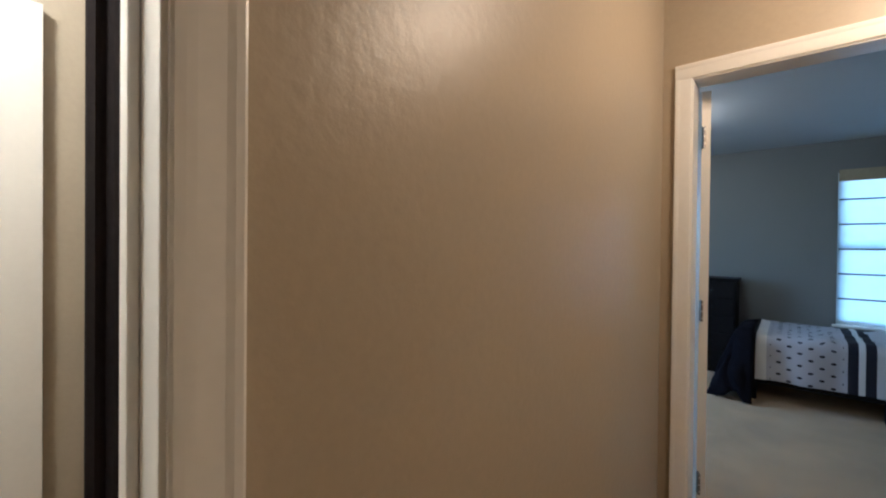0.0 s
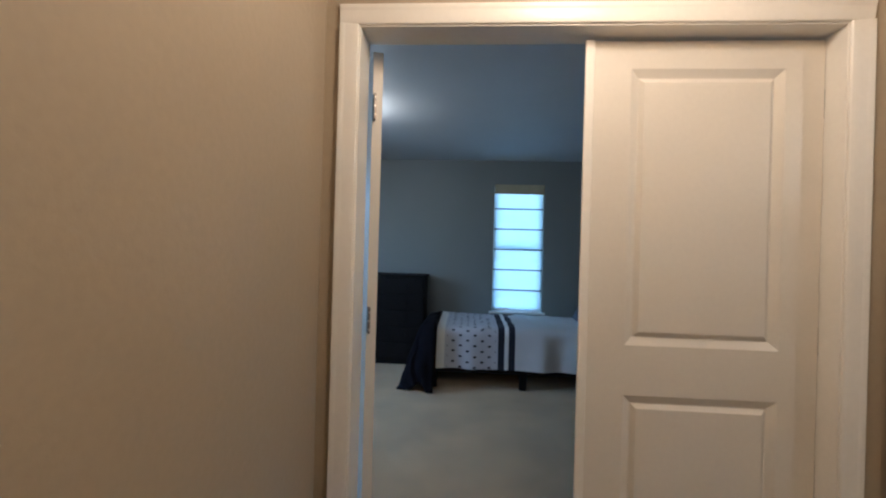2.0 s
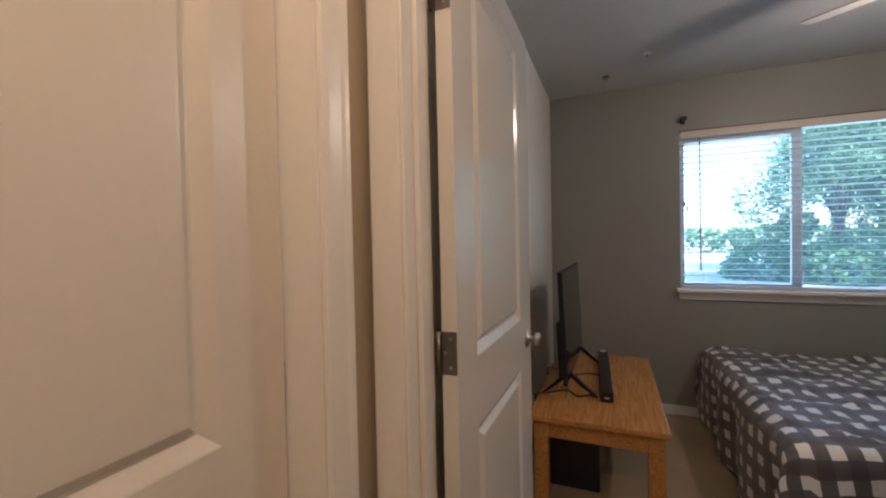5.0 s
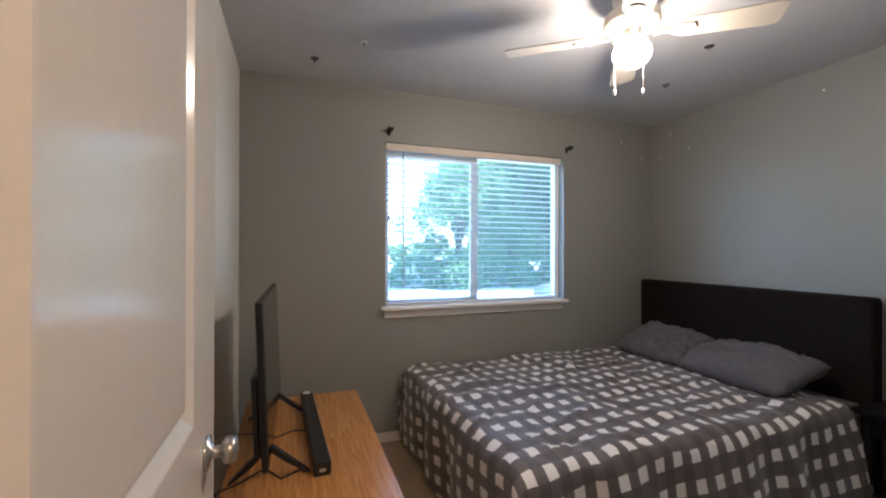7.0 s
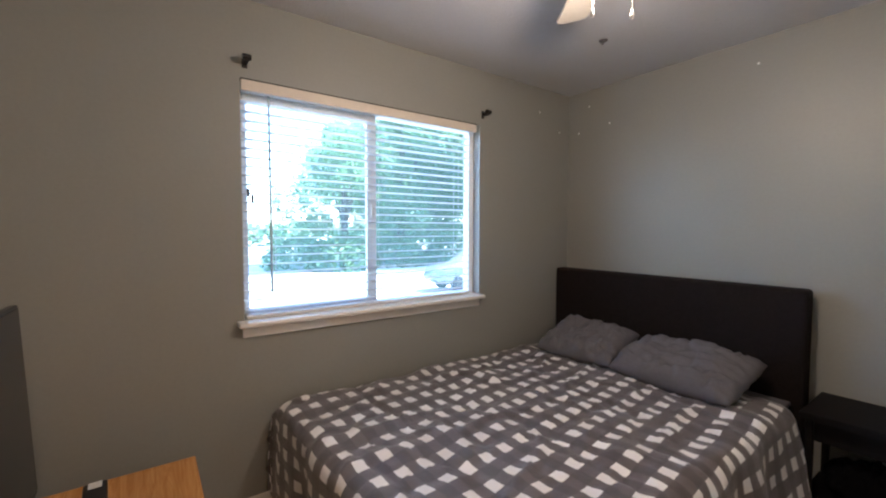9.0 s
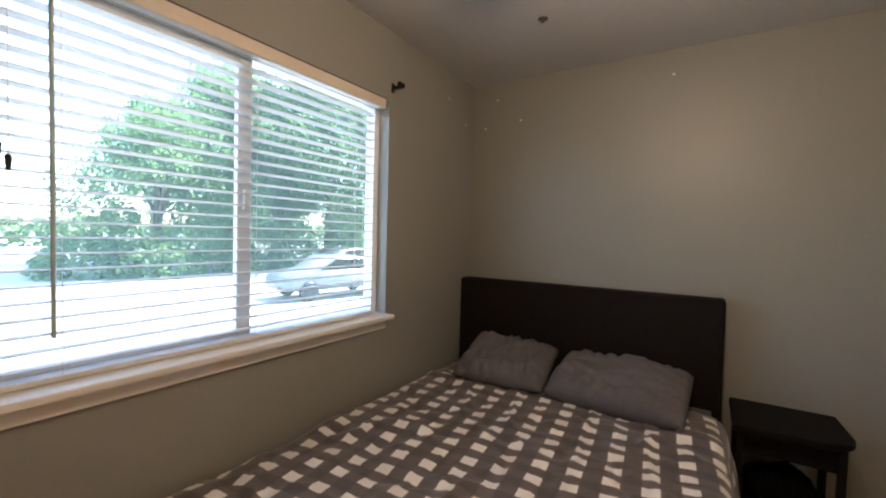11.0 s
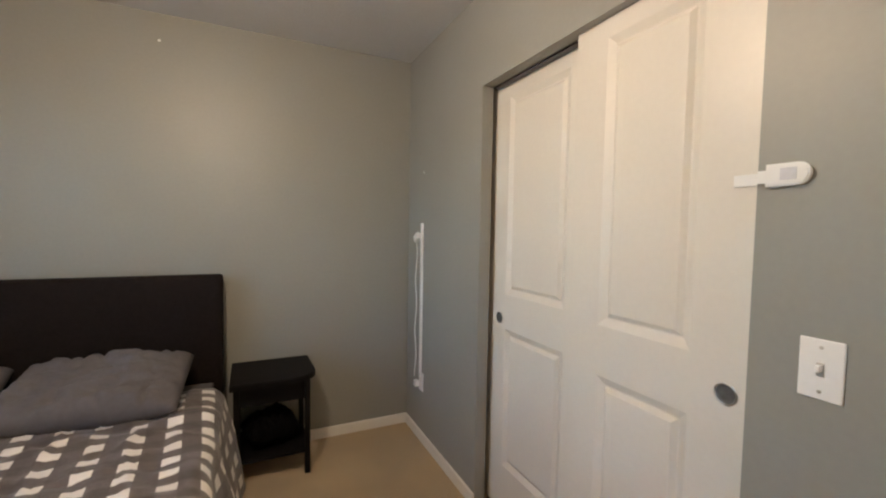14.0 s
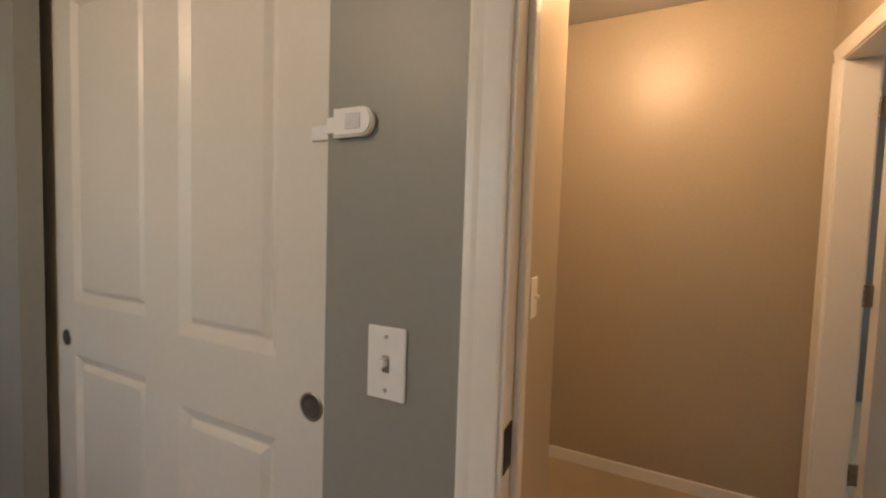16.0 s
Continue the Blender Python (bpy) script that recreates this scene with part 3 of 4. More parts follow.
def comforter(x0, x1, y0, y1, z, drop, seed, over=(1, 1, 1, 0), step=0.028, lift=0.02, flare=0.05, weave=(0, 0, 0), tuck=0.0):
    """A draped cover: over the low-x, high-x, high-y and low-y sides where asked; its own map is the flat cloth, turned by weave (x, y, degrees).
    tuck: how far the high-x side goes down beside the wall."""
    wx, wy, wa = weave[0], weave[1], radians(weave[2])
    def prof(s, lo, hi, dlo, dhi):
        # position and fall for a length s along the flat cloth; r rounds the edge
        r = 0.08
        q = r * math.pi / 2
        if s < lo + r and dlo:
            a = lo + r - s
            if a < q:
                return lo + r - r * math.sin(a / r), r - r * math.cos(a / r)
            return lo - flare * min(1, (a - q) / drop), r + a - q
        if s > hi - r and dhi:
            a = s - hi + r
            if a < q:
                return hi - r + r * math.sin(a / r), r - r * math.cos(a / r)
            return hi + (0 if tuck else flare) * min(1, (a - q) / drop), r + a - q
        return s, 0.0
    bm = bmesh.new()
    uvl = bm.loops.layers.uv.new("UVMap")
    sx0, sx1 = x0 - (drop if over[0] else 0), x1 + ((tuck or drop) if over[1] else 0)
    sy0, sy1 = y0 - (drop if over[3] else 0), y1 + (drop if over[2] else 0)
    nx, ny = int((sx1 - sx0) / step), int((sy1 - sy0) / step)
    rows, flat = [], {}
    for i in range(nx + 1):
        row = []
        for j in range(ny + 1):
            s, t = sx0 + (sx1 - sx0) * i / nx, sy0 + (sy1 - sy0) * j / ny
            px, fx = prof(s, x0, x1, over[0], over[1])
            py, fy = prof(t, y0, y1, over[3], over[2])
            f = max(fx, fy) if fx * fy == 0 else math.hypot(fx, fy) ** 1.0 * 0.86
            puff = noise.noise((s * 2.6, t * 2.6, seed)) * 0.016 + noise.noise((s * 7, t * 5, seed + 4)) * 0.009 + noise.noise((s * 9 + t * 9, t * 3 - s * 3, seed + 9)) * 0.008
            quilt = -0.006 * math.exp(-((((s - x0) / 0.36) % 1 - 0.5) / 0.06) ** 2) - 0.004 * math.exp(-((((t - y0) / 0.45) % 1 - 0.5) / 0.05) ** 2)
            fold = abs(noise.noise((s * 3.1 + 1.7 * t, t * 1.5 - s * 0.8, seed + 13)))
            fold2 = abs(noise.noise((s * 2.0 - 2.6 * t, t * 2.4 + s, seed + 21)))
            crease = abs(noise.noise((s * 6.5 + 3.1 * t, t * 4.2 - s * 1.7, seed + 31)))
            puff += 0.014 * max(0, 0.10 - fold) / 0.10 - 0.012 * max(0, 0.08 - fold2) / 0.08 + 0.007 * max(0, 0.10 - crease) / 0.10
            hang = min(1, f / 0.25)
            wave = hang * (0.022 * math.sin(t * 13 + 3 * noise.noise((t * 2, seed, 0)) + seed) + 0.012 * noise.noise((s * 6, t * 9, seed + 2)))
            wavy = hang * (0.022 * math.sin(s * 12 + 3 * noise.noise((s * 2, seed, 5)) + seed) + 0.012 * noise.noise((s * 9, t * 6, seed + 6)))
            x, y = px, py
            if fx:
                x += (wave if s > x1 - 0.1 else -wave) * (1 if s < x0 + 0.1 else 0.0 if tuck else 0.3)
            if fy:
                y += wavy
            if fx and fy:
                k = min(fx, fy) / drop
                x += ((0 if tuck else 0.05) if s > x1 - 0.1 else -0.05) * k
                y += 0.05 * k
            zz = max(0.015, z + lift - f + (puff + quilt) * (1 - 0.75 * hang))
            v = bm.verts.new((x, y, zz))
            flat[v] = (s, t)
            row.append(v)
        rows.append(row)
    for i in range(nx):
        for j in range(ny):
            fc = bm.faces.new((rows[i][j], rows[i + 1][j], rows[i + 1][j + 1], rows[i][j + 1]))
            for lp in fc.loops:
                a, b = flat[lp.vert][0] - wx, flat[lp.vert][1] - wy
                lp[uvl].uv = (wx + a * math.cos(wa) + b * math.sin(wa), wy - a * math.sin(wa) + b * math.cos(wa)) if wa else flat[lp.vert]
    return bm


cover = piece("comforter", comforter(BX0, BX1, -1.56, BY1, BZ, 0.50, 3.0, (1, 1, 1, 0), flare=0.075, weave=(2.95, -0.708, 5.3), tuck=0.22, step=0.018), PLAID, "grey-brown comforter with white woven squares, spread on the bed", "comforter", smooth=True)
sol = cover.modifiers.new("thickness", "SOLIDIFY")
sol.thickness, sol.offset = 0.012, -1
under = piece("flat_sheet", box(BX0 + 0.06, BY0 + 0.02, BZ - 0.03, BX1 - 0.04, -1.4, BZ - 0.008, 0.008), PILLOW, "grey sheet under the pillows", "sheet")
for x, y, w, rz, sd in ((3.665, -1.47, 0.515, 5, 1.3), (3.06, -1.46, 0.63, -3, 5.2)):
    p = piece("pillow", cushion(w, 0.43, 0.19, sd, 6.0), PILLOW, "rumpled grey pillow leaning on the headboard", "pillow", smooth=True, group="pillows on the bed")
    p.matrix_world = pose(x, y, BZ + 0.112, -15, 0, rz)

# ---- nightstand ----
ns = thing("nightstand", "small black nightstand with a rounded front corner and open shelves", "nightstand")
pts = [(2.575, -1.885), (2.16, -1.885)]
for k in range(7):
    a = math.pi + k / 6 * math.pi / 2
    pts.append((2.31 + 0.16 * math.cos(a), -1.62 + 0.12 * math.sin(a) * -1))
pts += [(2.575, -1.50)]
part("top", outline(pts, 0.518, 0.55, 0.004), ESPRESSO, ns)
part("apron", box(2.20, -1.87, 0.41, 2.56, -1.56, 0.517, 0.004), ESPRESSO, ns)
part("lower_shelf", box(2.19, -1.88, 0.12, 2.57, -1.54, 0.14, 0.003), ESPRESSO, ns)
for x, y in ((2.20, -1.555), (2.545, -1.555), (2.20, -1.86), (2.545, -1.86)):
    part("leg", box(x - 0.014, y - 0.014, 0, x + 0.014, y + 0.014, 0.518, 0.003), ESPRESSO, ns)
NIGHTBAG = material("black_bag_cloth", (0.004, 0.004, 0.0045), 0.95, 0.2, 20, spec=0.05)
bag = piece("dark_bag", cushion(0.26, 0.22, 0.2, 9.1, 3), NIGHTBAG, "black soft bag on the nightstand shelf", "bag", smooth=True)
bag.matrix_world = pose(2.38, -1.70, 0.225, 0, 0, 15)

# ---- television corner ----
tb = thing("tv_table", "honey pine low table with square legs", "table")
part("tabletop", box(2.70, 0.752, 0.438, 3.915, 1.362, 0.468, 0.007, 3), PINE, tb)
for b in ((2.75, 0.79, 0.35, 3.865, 0.812, 0.438), (2.75, 1.30, 0.35, 3.865, 1.322, 0.438), (2.745, 0.81, 0.35, 2.767, 1.30, 0.438), (3.848, 0.81, 0.35, 3.87, 1.30, 0.438)):
    part("apron", box(*b, 0.003), PINE, tb)
for x, y in ((2.765, 0.805), (3.85, 0.805), (2.765, 1.31), (3.85, 1.31)):
    part("leg", box(x - 0.034, y - 0.034, 0, x + 0.034, y + 0.034, 0.438, 0.005), PINE, tb)

tv = thing("television", "black flat television on splayed feet, switched off", "television", pose(3.335, 1.2, 0.468, 0, 0, -0.9))
def leaned(bm):
    bm.transform(Matrix.Translation((0, 0, 0.085)) @ Matrix.Rotation(radians(-2.4), 4, "X") @ Matrix.Translation((0, 0, -0.085)))
    return bm


part("panel", leaned(box(-0.44, -0.010, 0.085, 0.44, 0.012, 0.675, 0.004)), BLACK, tv)
part("screen", leaned(box(-0.432, -0.0125, 0.1, 0.432, -0.0105, 0.667)), SCREEN, tv, "dark glossy screen")
part("back_housing", leaned(box(-0.36, 0.012, 0.10, 0.36, 0.045, 0.40, 0.014, 3)), BLACK, tv)
part("vent_panel", leaned(box(-0.25, 0.045, 0.16, 0.25, 0.052, 0.30, 0.003)), BLACK, tv)
for x in (-0.30, 0.30):
    for y in (-0.14, 0.13):
        bm = prism([(x - 0.014, 0, 0.105), (x - 0.012, y * 0.45, 0.05), (x - 0.012, y, 0.0), (x - 0.012, y * 1.06, 0.0), (x - 0.012, y * 0.62, 0.056), (x - 0.014, y * 0.12, 0.118)], (0.026, 0, 0))
        part("foot", bm, BLACK, tv, "angled black foot")
sb = thing("soundbar", "long black soundbar in front of the television", "soundbar", pose(3.385, 1.03, 0.468, 0, 0, 2.5))
part("body", box(-0.415, -0.032, 0, 0.415, 0.032, 0.058, 0.008, 3), BLACK, sb)
part("label_plate", box(0.37, -0.018, 0.058, 0.41, 0.018, 0.059), WHITE, sb, "small white label")
part("badge", box(-0.4155, -0.012, 0.018, -0.415, 0.012, 0.03), STEEL, sb)
piece("soundbar_cable", tube(((3.05, 1.08, 0.474), (3.0, 1.16, 0.473), (3.1, 1.22, 0.472), (3.02, 1.3, 0.473), (2.98, 1.375, 0.47), (2.96, 1.39, 0.2), (2.97, 1.4, 0.01)), 0.0035, 6), BLACK, "black cable running down behind the table", "cable", smooth=True)
piece("soundbar_cable", tube(((3.40, 1.06, 0.474), (3.42, 1.12, 0.472), (3.36, 1.2, 0.473), (3.45, 1.3, 0.473), (3.47, 1.38, 0.47), (3.47, 1.4, 0.1)), 0.003, 6), BLACK, "black cable running down behind the table", "cable", smooth=True)
bx = thing("black_box", "black storage box on the carpet under the table", "box")
part("body", box(2.95, 1.05, 0, 3.22, 1.30, 0.30, 0.008), BLACK, bx)
part("lid", box(2.945, 1.045, 0.30, 3.225, 1.305, 0.325, 0.006), BLACK, bx)

# ---- ceiling fan ----
fan = thing("ceiling_fan", "white four-blade ceiling fan with a lit globe", "ceiling fan", pose(FAN[0], FAN[1], 0.0))
FANW = material("fan_white", (0.74, 0.70, 0.62), 0.35, 0.04, 10)
BLADE = material("fan_blade", (0.72, 0.66, 0.55), 0.4, 0.05, 6)
GLOBE = glow("lit_globe", (1.0, 0.82, 0.58), 1.8)
part("canopy", lathe(((0, 2.44), (0.08, 2.44), (0.076, 2.40), (0.045, 2.375), (0.03, 2.37)), 32), FANW, fan, smooth=True)
part("motor_housing", lathe(((0.03, 2.372), (0.085, 2.366), (0.115, 2.345), (0.118, 2.315), (0.10, 2.295), (0.06, 2.285), (0, 2.285)), 40), FANW, fan, smooth=True)
part("light_fitter", lathe(((0, 2.287), (0.038, 2.287), (0.034, 2.268), (0.042, 2.25), (0.044, 2.235), (0, 2.232)), 32), FANW, fan, smooth=True)
gl = part("globe", lathe([(0.036, 2.24)] + [(0.080 * math.sin(a), 2.184 + 0.062 * math.cos(a)) for a in [0.5 + k * (math.pi - 0.5) / 14 for k in range(15)]], 36), GLOBE, fan, "glowing frosted globe", True)
gl.visible_shadow = False
for k in range(4):
    m = Matrix.Rotation(radians(51 + 90 * k), 4, "Z")
    bm = outline([(0.19, -0.045), (0.20, -0.054), (0.52, -0.066), (0.543, -0.058), (0.55, -0.04), (0.55, 0.04), (0.543, 0.058), (0.52, 0.066), (0.20, 0.054), (0.19, 0.045)], -0.003, 0.003)
    bm.transform(m @ Matrix.Translation((0, 0, 2.266)) @ Matrix.Rotation(radians(-11), 4, "X"))
    bl = part("blade", bm, BLADE, fan)
    bm = outline([(0.09, -0.016), (0.115, -0.008), (0.15, -0.009), (0.165, -0.03), (0.19, -0.036), (0.235, -0.03), (0.25, 0.0), (0.235, 0.03), (0.19, 0.036), (0.165, 0.03), (0.15, 0.009), (0.115, 0.008), (0.09, 0.016)], -0.010, -0.004, 0.0015)
    bm.transform(m @ Matrix.Translation((0, 0, 2.266)) @ Matrix.Rotation(radians(-11), 4, "X"))
    part("blade_iron", bm, FANW, bl, "cast white blade bracket")
    for u, v in ((0.19, -0.02), (0.19, 0.02), (0.228, 0.0)):
        bm = lathe(((0, -0.013), (0.004, -0.012), (0.005, -0.0095)), 10, Matrix.Translation((u, v, 0)))
        bm.transform(m @ Matrix.Translation((0, 0, 2.266)) @ Matrix.Rotation(radians(-11), 4, "X"))
        part("screw", bm, STEEL, bl)
for k in range(6):
    m = Matrix.Rotation(radians(27 + 60 * k), 4, "Z")
    part("scroll", tube([m @ Vector((0.062 + 0.024 * math.cos(q * 0.7), 0, 2.272 + 0.02 * math.sin(q * 0.7))) for q in range(10)], 0.0055, 8), FANW, fan, "cast scroll under the motor", True)
for x, y, z in ((0.048, 0.051, 2.04), (-0.030, -0.033, 2.027)):
    c = part("pull_chain", tube(((x, y, z), (x, y, 2.25)), 0.0016, 6), STEEL, fan)
    part("chain_pull", lathe(((0, -0.03), (0.006, -0.028), (0.007, -0.015), (0.003, 0.0), (0, 0.001)), 14, Matrix.Translation((x, y, z))), WHITE, c, "small white chain pull", True)
lamp("fan_lamp", "POINT", 2.7, (1.0, 0.71, 0.45), pose(FAN[0], FAN[1], 2.135), 0.06)

for x, y, big in ((3.85, 1.006, 0), (3.557, 0.767, 1), (3.43, -1.23, 0), (2.96, -1.01, 0)):
    hk = thing("ceiling_hook", "small metal screw hook in the ceiling", "hook", pose(x, y, H), "small ceiling hooks")
    part("rosette", lathe(((0, 0), (0.024, 0), (0.023, -0.004), (0.015, -0.009), (0, -0.010)), 20), WHITE if big else DARKSTEEL, hk, smooth=True)
    part("stub", tube(((0, 0, -0.008), (0, 0, -0.016), (0.008, 0, -0.021)), 0.004, 8), DARKSTEEL, hk)

# ---- west wall fittings ----
sp = thing("light_switch", "white toggle light switch plate beside the doorway", "light switch", pose(XW, 0.342, 1.094))
part("plate", box(0.0, -0.035, -0.0575, 0.006, 0.035, 0.0575, 0.003), WHITE, sp)
part("surround", box(0.006, -0.006, -0.013, 0.0075, 0.006, 0.013, 0.001), STEEL, sp)
part("toggle", box(0.006, -0.004, -0.003, 0.02, 0.004, 0.009, 0.002), WHITE, sp)
for z in (-0.042, 0.042):
    part("screw", lathe(((0, 0.0015), (0.0035, 0.001), (0.0035, 0)), 12, Matrix.Translation((0.006, 0, z)) @ Matrix.Rotation(math.pi / 2, 4, "Y")), STEEL, sp)
lk = thing("child_safety_latch", "white adhesive child safety latch on the closet door edge", "safety latch")
pts = [(0.235, 1.444), (0.235, 1.489)] + [(0.290 + 0.021 * math.cos(a), 1.4665 + 0.0225 * math.sin(a)) for a in [math.pi / 2 - k * math.pi / 10 for k in range(11)]]
bm = outline(pts, 0, 0.014, 0.003)
bm.transform(Matrix(((0, 0, 1, XW), (1, 0, 0, 0), (0, 1, 0, 0), (0, 0, 0, 1))))
part("base", bm, WHITE, lk)
part("button", box(XW + 0.014, 0.262, 1.455, XW + 0.0155, 0.290, 1.479, 0.0005), material("button_grey", (0.62, 0.62, 0.66), 0.5), lk, "pale grey release button")
part("strap", box(1.4675, 0.15, 1.452, 1.4705, 0.235, 1.478, 0.001), WHITE, lk)
part("strap_bridge", box(1.47, 0.218, 1.452, XW + 0.008, 0.24, 1.478, 0.001), WHITE, lk)
rc = thing("cord_raceway", "white cable cover running down the wall to an outlet", "cable cover")
part("channel", box(XW, -1.655, 0.42, XW + 0.014, -1.632, 1.375, 0.003), WHITE, rc)
cl = part("clip", box(0, -0.032, -0.022, 0.03, 0.032, 0.022, 0.006), WHITE, rc)
cl.matrix_basis = pose(XW, -1.705, 1.285, 28, 0, 0)
piece("white_power_cord", tube([(XW + 0.02, -1.70 + 0.012 * math.sin(k * 0.9), 1.26 - 0.046 * k) for k in range(20)], 0.0035, 6), WHITE, "white power cord hanging down the wall", "cord", smooth=True)
ol = thing("wall_outlet", "white wall outlet with a plug in it", "outlet", pose(XW, -1.635, 0.375))
part("plate", box(0, -0.035, -0.0575, 0.005, 0.035, 0.0575, 0.002), WHITE, ol)
for z in (-0.022, 0.022):
    part("socket", box(0.005, -0.016, z - 0.014, 0.0065, 0.016, z + 0.014, 0.001), TRIM, ol)
copy_thing(ol, pose(2.25, YS, 0.335, 0, 0, 90))
piece("power_plug", box(XW + 0.0065, -1.69, 0.335, XW + 0.035, -1.655, 0.375, 0.005), WHITE, "white plug in the wall outlet", "plug")
for x, y, z in ((XW, -1.64, 1.687),):
    piece("wall_anchor", lathe(((0, 0.003), (0.005, 0.002), (0.007, 0)), 12, Matrix.Translation((x, y, z)) @ Matrix.Rotation(math.pi / 2, 4, "Y")), WHITE, "small white plastic anchor in the painted wall", "wall anchor", group="wall anchors")
for x, z in ((3.806, 2.16), (3.98, 2.32), (4.07, 2.13), (2.9, 2.3)):
    piece("wall_anchor", lathe(((0, 0.003), (0.005, 0.002), (0.007, 0)), 12, Matrix.Translation((x, YS, z)) @ Matrix.Rotation(-math.pi / 2, 4, "X")), WHITE, "small white plastic anchor in the painted wall", "wall anchor", group="wall anchors")
for y, z in ((-1.55, 2.26), (-1.78, 2.14)):
    piece("wall_anchor", lathe(((0, 0.003), (0.005, 0.002), (0.007, 0)), 12, Matrix.Translation((XE, y, z)) @ Matrix.Rotation(-math.pi / 2, 4, "Y")), WHITE, "small white plastic anchor in the painted wall", "wall anchor", group="wall anchors")
st = piece("strike_plate", box(1.458, DY0 - 0.0005, 0.965, 1.492, DY0 + 0.0015, 1.03), BRONZE, "metal strike plate in the door jamb", "strike plate")

# ---- hall fittings ----
hl = thing("hall_ceiling_light", "lit flush glass ceiling light in the hall", "ceiling light", pose(HALL_LAMP[0], HALL_LAMP[1], H))
part("base", lathe(((0, 0), (0.13, 0), (0.13, -0.02), (0.12, -0.025)), 36), FANW, hl, smooth=True)
sh = part("shade", lathe(((0.12, -0.024), (0.118, -0.05), (0.09, -0.08), (0.045, -0.095), (0, -0.1)), 36), GLOBE, hl, "glowing frosted glass shade", True)
sh.visible_shadow = False
lamp("hall_lamp", "POINT", 3.3, (1.0, 0.60, 0.30), pose(HALL_LAMP[0], HALL_LAMP[1], H - 0.14), 0.14)
hs = thing("hall_light_switch", "ivory light switch plate on the hall return wall", "light switch", pose(0.90, 0.42, 1.12))
part("plate", box(-0.035, 0, -0.0575, 0.035, 0.006, 0.0575, 0.003), TRIM, hs)
part("toggle", box(-0.004, 0.006, -0.003, 0.004, 0.02, 0.009, 0.002), TRIM, hs)
# unseen light, added so that the side room is bright through its doorway
sl = thing("side_room_fill_light", "unseen flush glass ceiling light added to brighten the side room", "ceiling light", pose(-1.0, -0.9, H))
part("base", lathe(((0, 0), (0.12, 0), (0.12, -0.02), (0.11, -0.025)), 32), FANW, sl, smooth=True)
ssh = part("shade", lathe(((0.11, -0.024), (0.1, -0.06), (0.05, -0.085), (0, -0.09)), 32), GLOBE, sl, "glowing frosted glass shade", True)
ssh.visible_shadow = False
lamp("side_fill_lamp", "POINT", 6.2, WARM, pose(-1.0, -0.9, H - 0.12), 0.1)
sd = thing("door_6", "white panelled door in the side room", "door", pose(-1.56, -1.17, 0.012, 0, 0, 90), kind="structure")
part("leaf", leaf(0.76, 2.02, 0.035, ((0.13, 0.62),), ROWS2), DOOR, sd)

# made-up dark panel and rod, filling in for the dark gap beside the jamb
fold = [(-1.545 + 0.018 * math.sin(k * 1.7), -0.315 + k * 0.016) for k in range(24)]
sc = thing("dark_gap_panel", "dark pleated panel standing in for a dark gap in the side room", "curtain")
part("cloth", outline(fold + [(-1.578, fold[-1][1]), (-1.578, fold[0][1])], 0.02, 2.26), UPHOLSTERY, sc)
part("rod", tube(((-1.55, -0.36, 2.275), (-1.55, 0.12, 2.275)), 0.012, 10), BRONZE, sc)

# ---- back bedroom ----
w3 = thing("window_3", "wide white window in the back bedroom side wall", "window", kind="structure")
for b in ((-2.47, 2.7, 0.75, -2.43, 2.75, 2.1), (-2.47, 3.65, 0.75, -2.43, 3.7, 2.1), (-2.47, 2.75, 0.75, -2.43, 3.65, 0.8), (-2.47, 2.75, 2.05, -2.43, 3.65, 2.1), (-2.465, 3.17, 0.8, -2.435, 3.23, 2.05)):
    part("window_frame", box(*b, 0.004), VINYL, w3)
for y0, y1 in ((2.75, 3.17), (3.23, 3.65)):
    wp = part("pane", box(-2.452, y0, 0.8, -2.448, y1, 2.05), GLASS, w3)
    wp.visible_shadow = False
part("window_sill", box(-2.43, 2.66, 0.728, -2.35, 3.74, 0.752, 0.005), TRIM, w3)
w2 = thing("window_2", "narrow window with a white sill in the back bedroom", "window", kind="structure")
for b in ((B2X0, BACK + 0.06, 0.6, B2X0 + 0.04, BACK + 0.11, 2.13), (B2X1 - 0.04, BACK + 0.06, 0.6, B2X1, BACK + 0.11, 2.13), (B2X0 + 0.04, BACK + 0.06, 0.6, B2X1 - 0.04, BACK + 0.11, 0.64),
          (B2X0 + 0.04, BACK + 0.06, 2.09, B2X1 - 0.04, BACK + 0.11, 2.13), (B2X0 + 0.04, BACK + 0.07, 1.36, B2X1 - 0.04, BACK + 0.1, 1.4)):
    part("window_frame", box(*b, 0.004), VINYL, w2)
p2 = part("pane", box(B2X0 + 0.04, BACK + 0.083, 0.64, B2X1 - 0.04, BACK + 0.087, 2.09), GLASS, w2)
p2.visible_shadow = False
part("window_sill", box(B2X0 - 0.03, BACK - 0.05, 0.578, B2X1 + 0.03, BACK + 0.06, 0.602, 0.005), TRIM, w2)


def shade_cloth(name, color):
    m = bpy.data.materials.new(name)
    m.use_nodes = True
    n, l = m.node_tree.nodes, m.node_tree.links
    tr, df, mx = n.new("ShaderNodeBsdfTranslucent"), n.new("ShaderNodeBsdfDiffuse"), n.new("ShaderNodeMixShader")
    tr.inputs["Color"].default_value = df.inputs["Color"].default_value = (*color, 1)
    mx.inputs[0].default_value = 0.6
    l.new(df.outputs[0], mx.inputs[1])
    l.new(tr.outputs[0], mx.inputs[2])
    l.new(mx.outputs[0], n["Material Output"].inputs["Surface"])
    return m


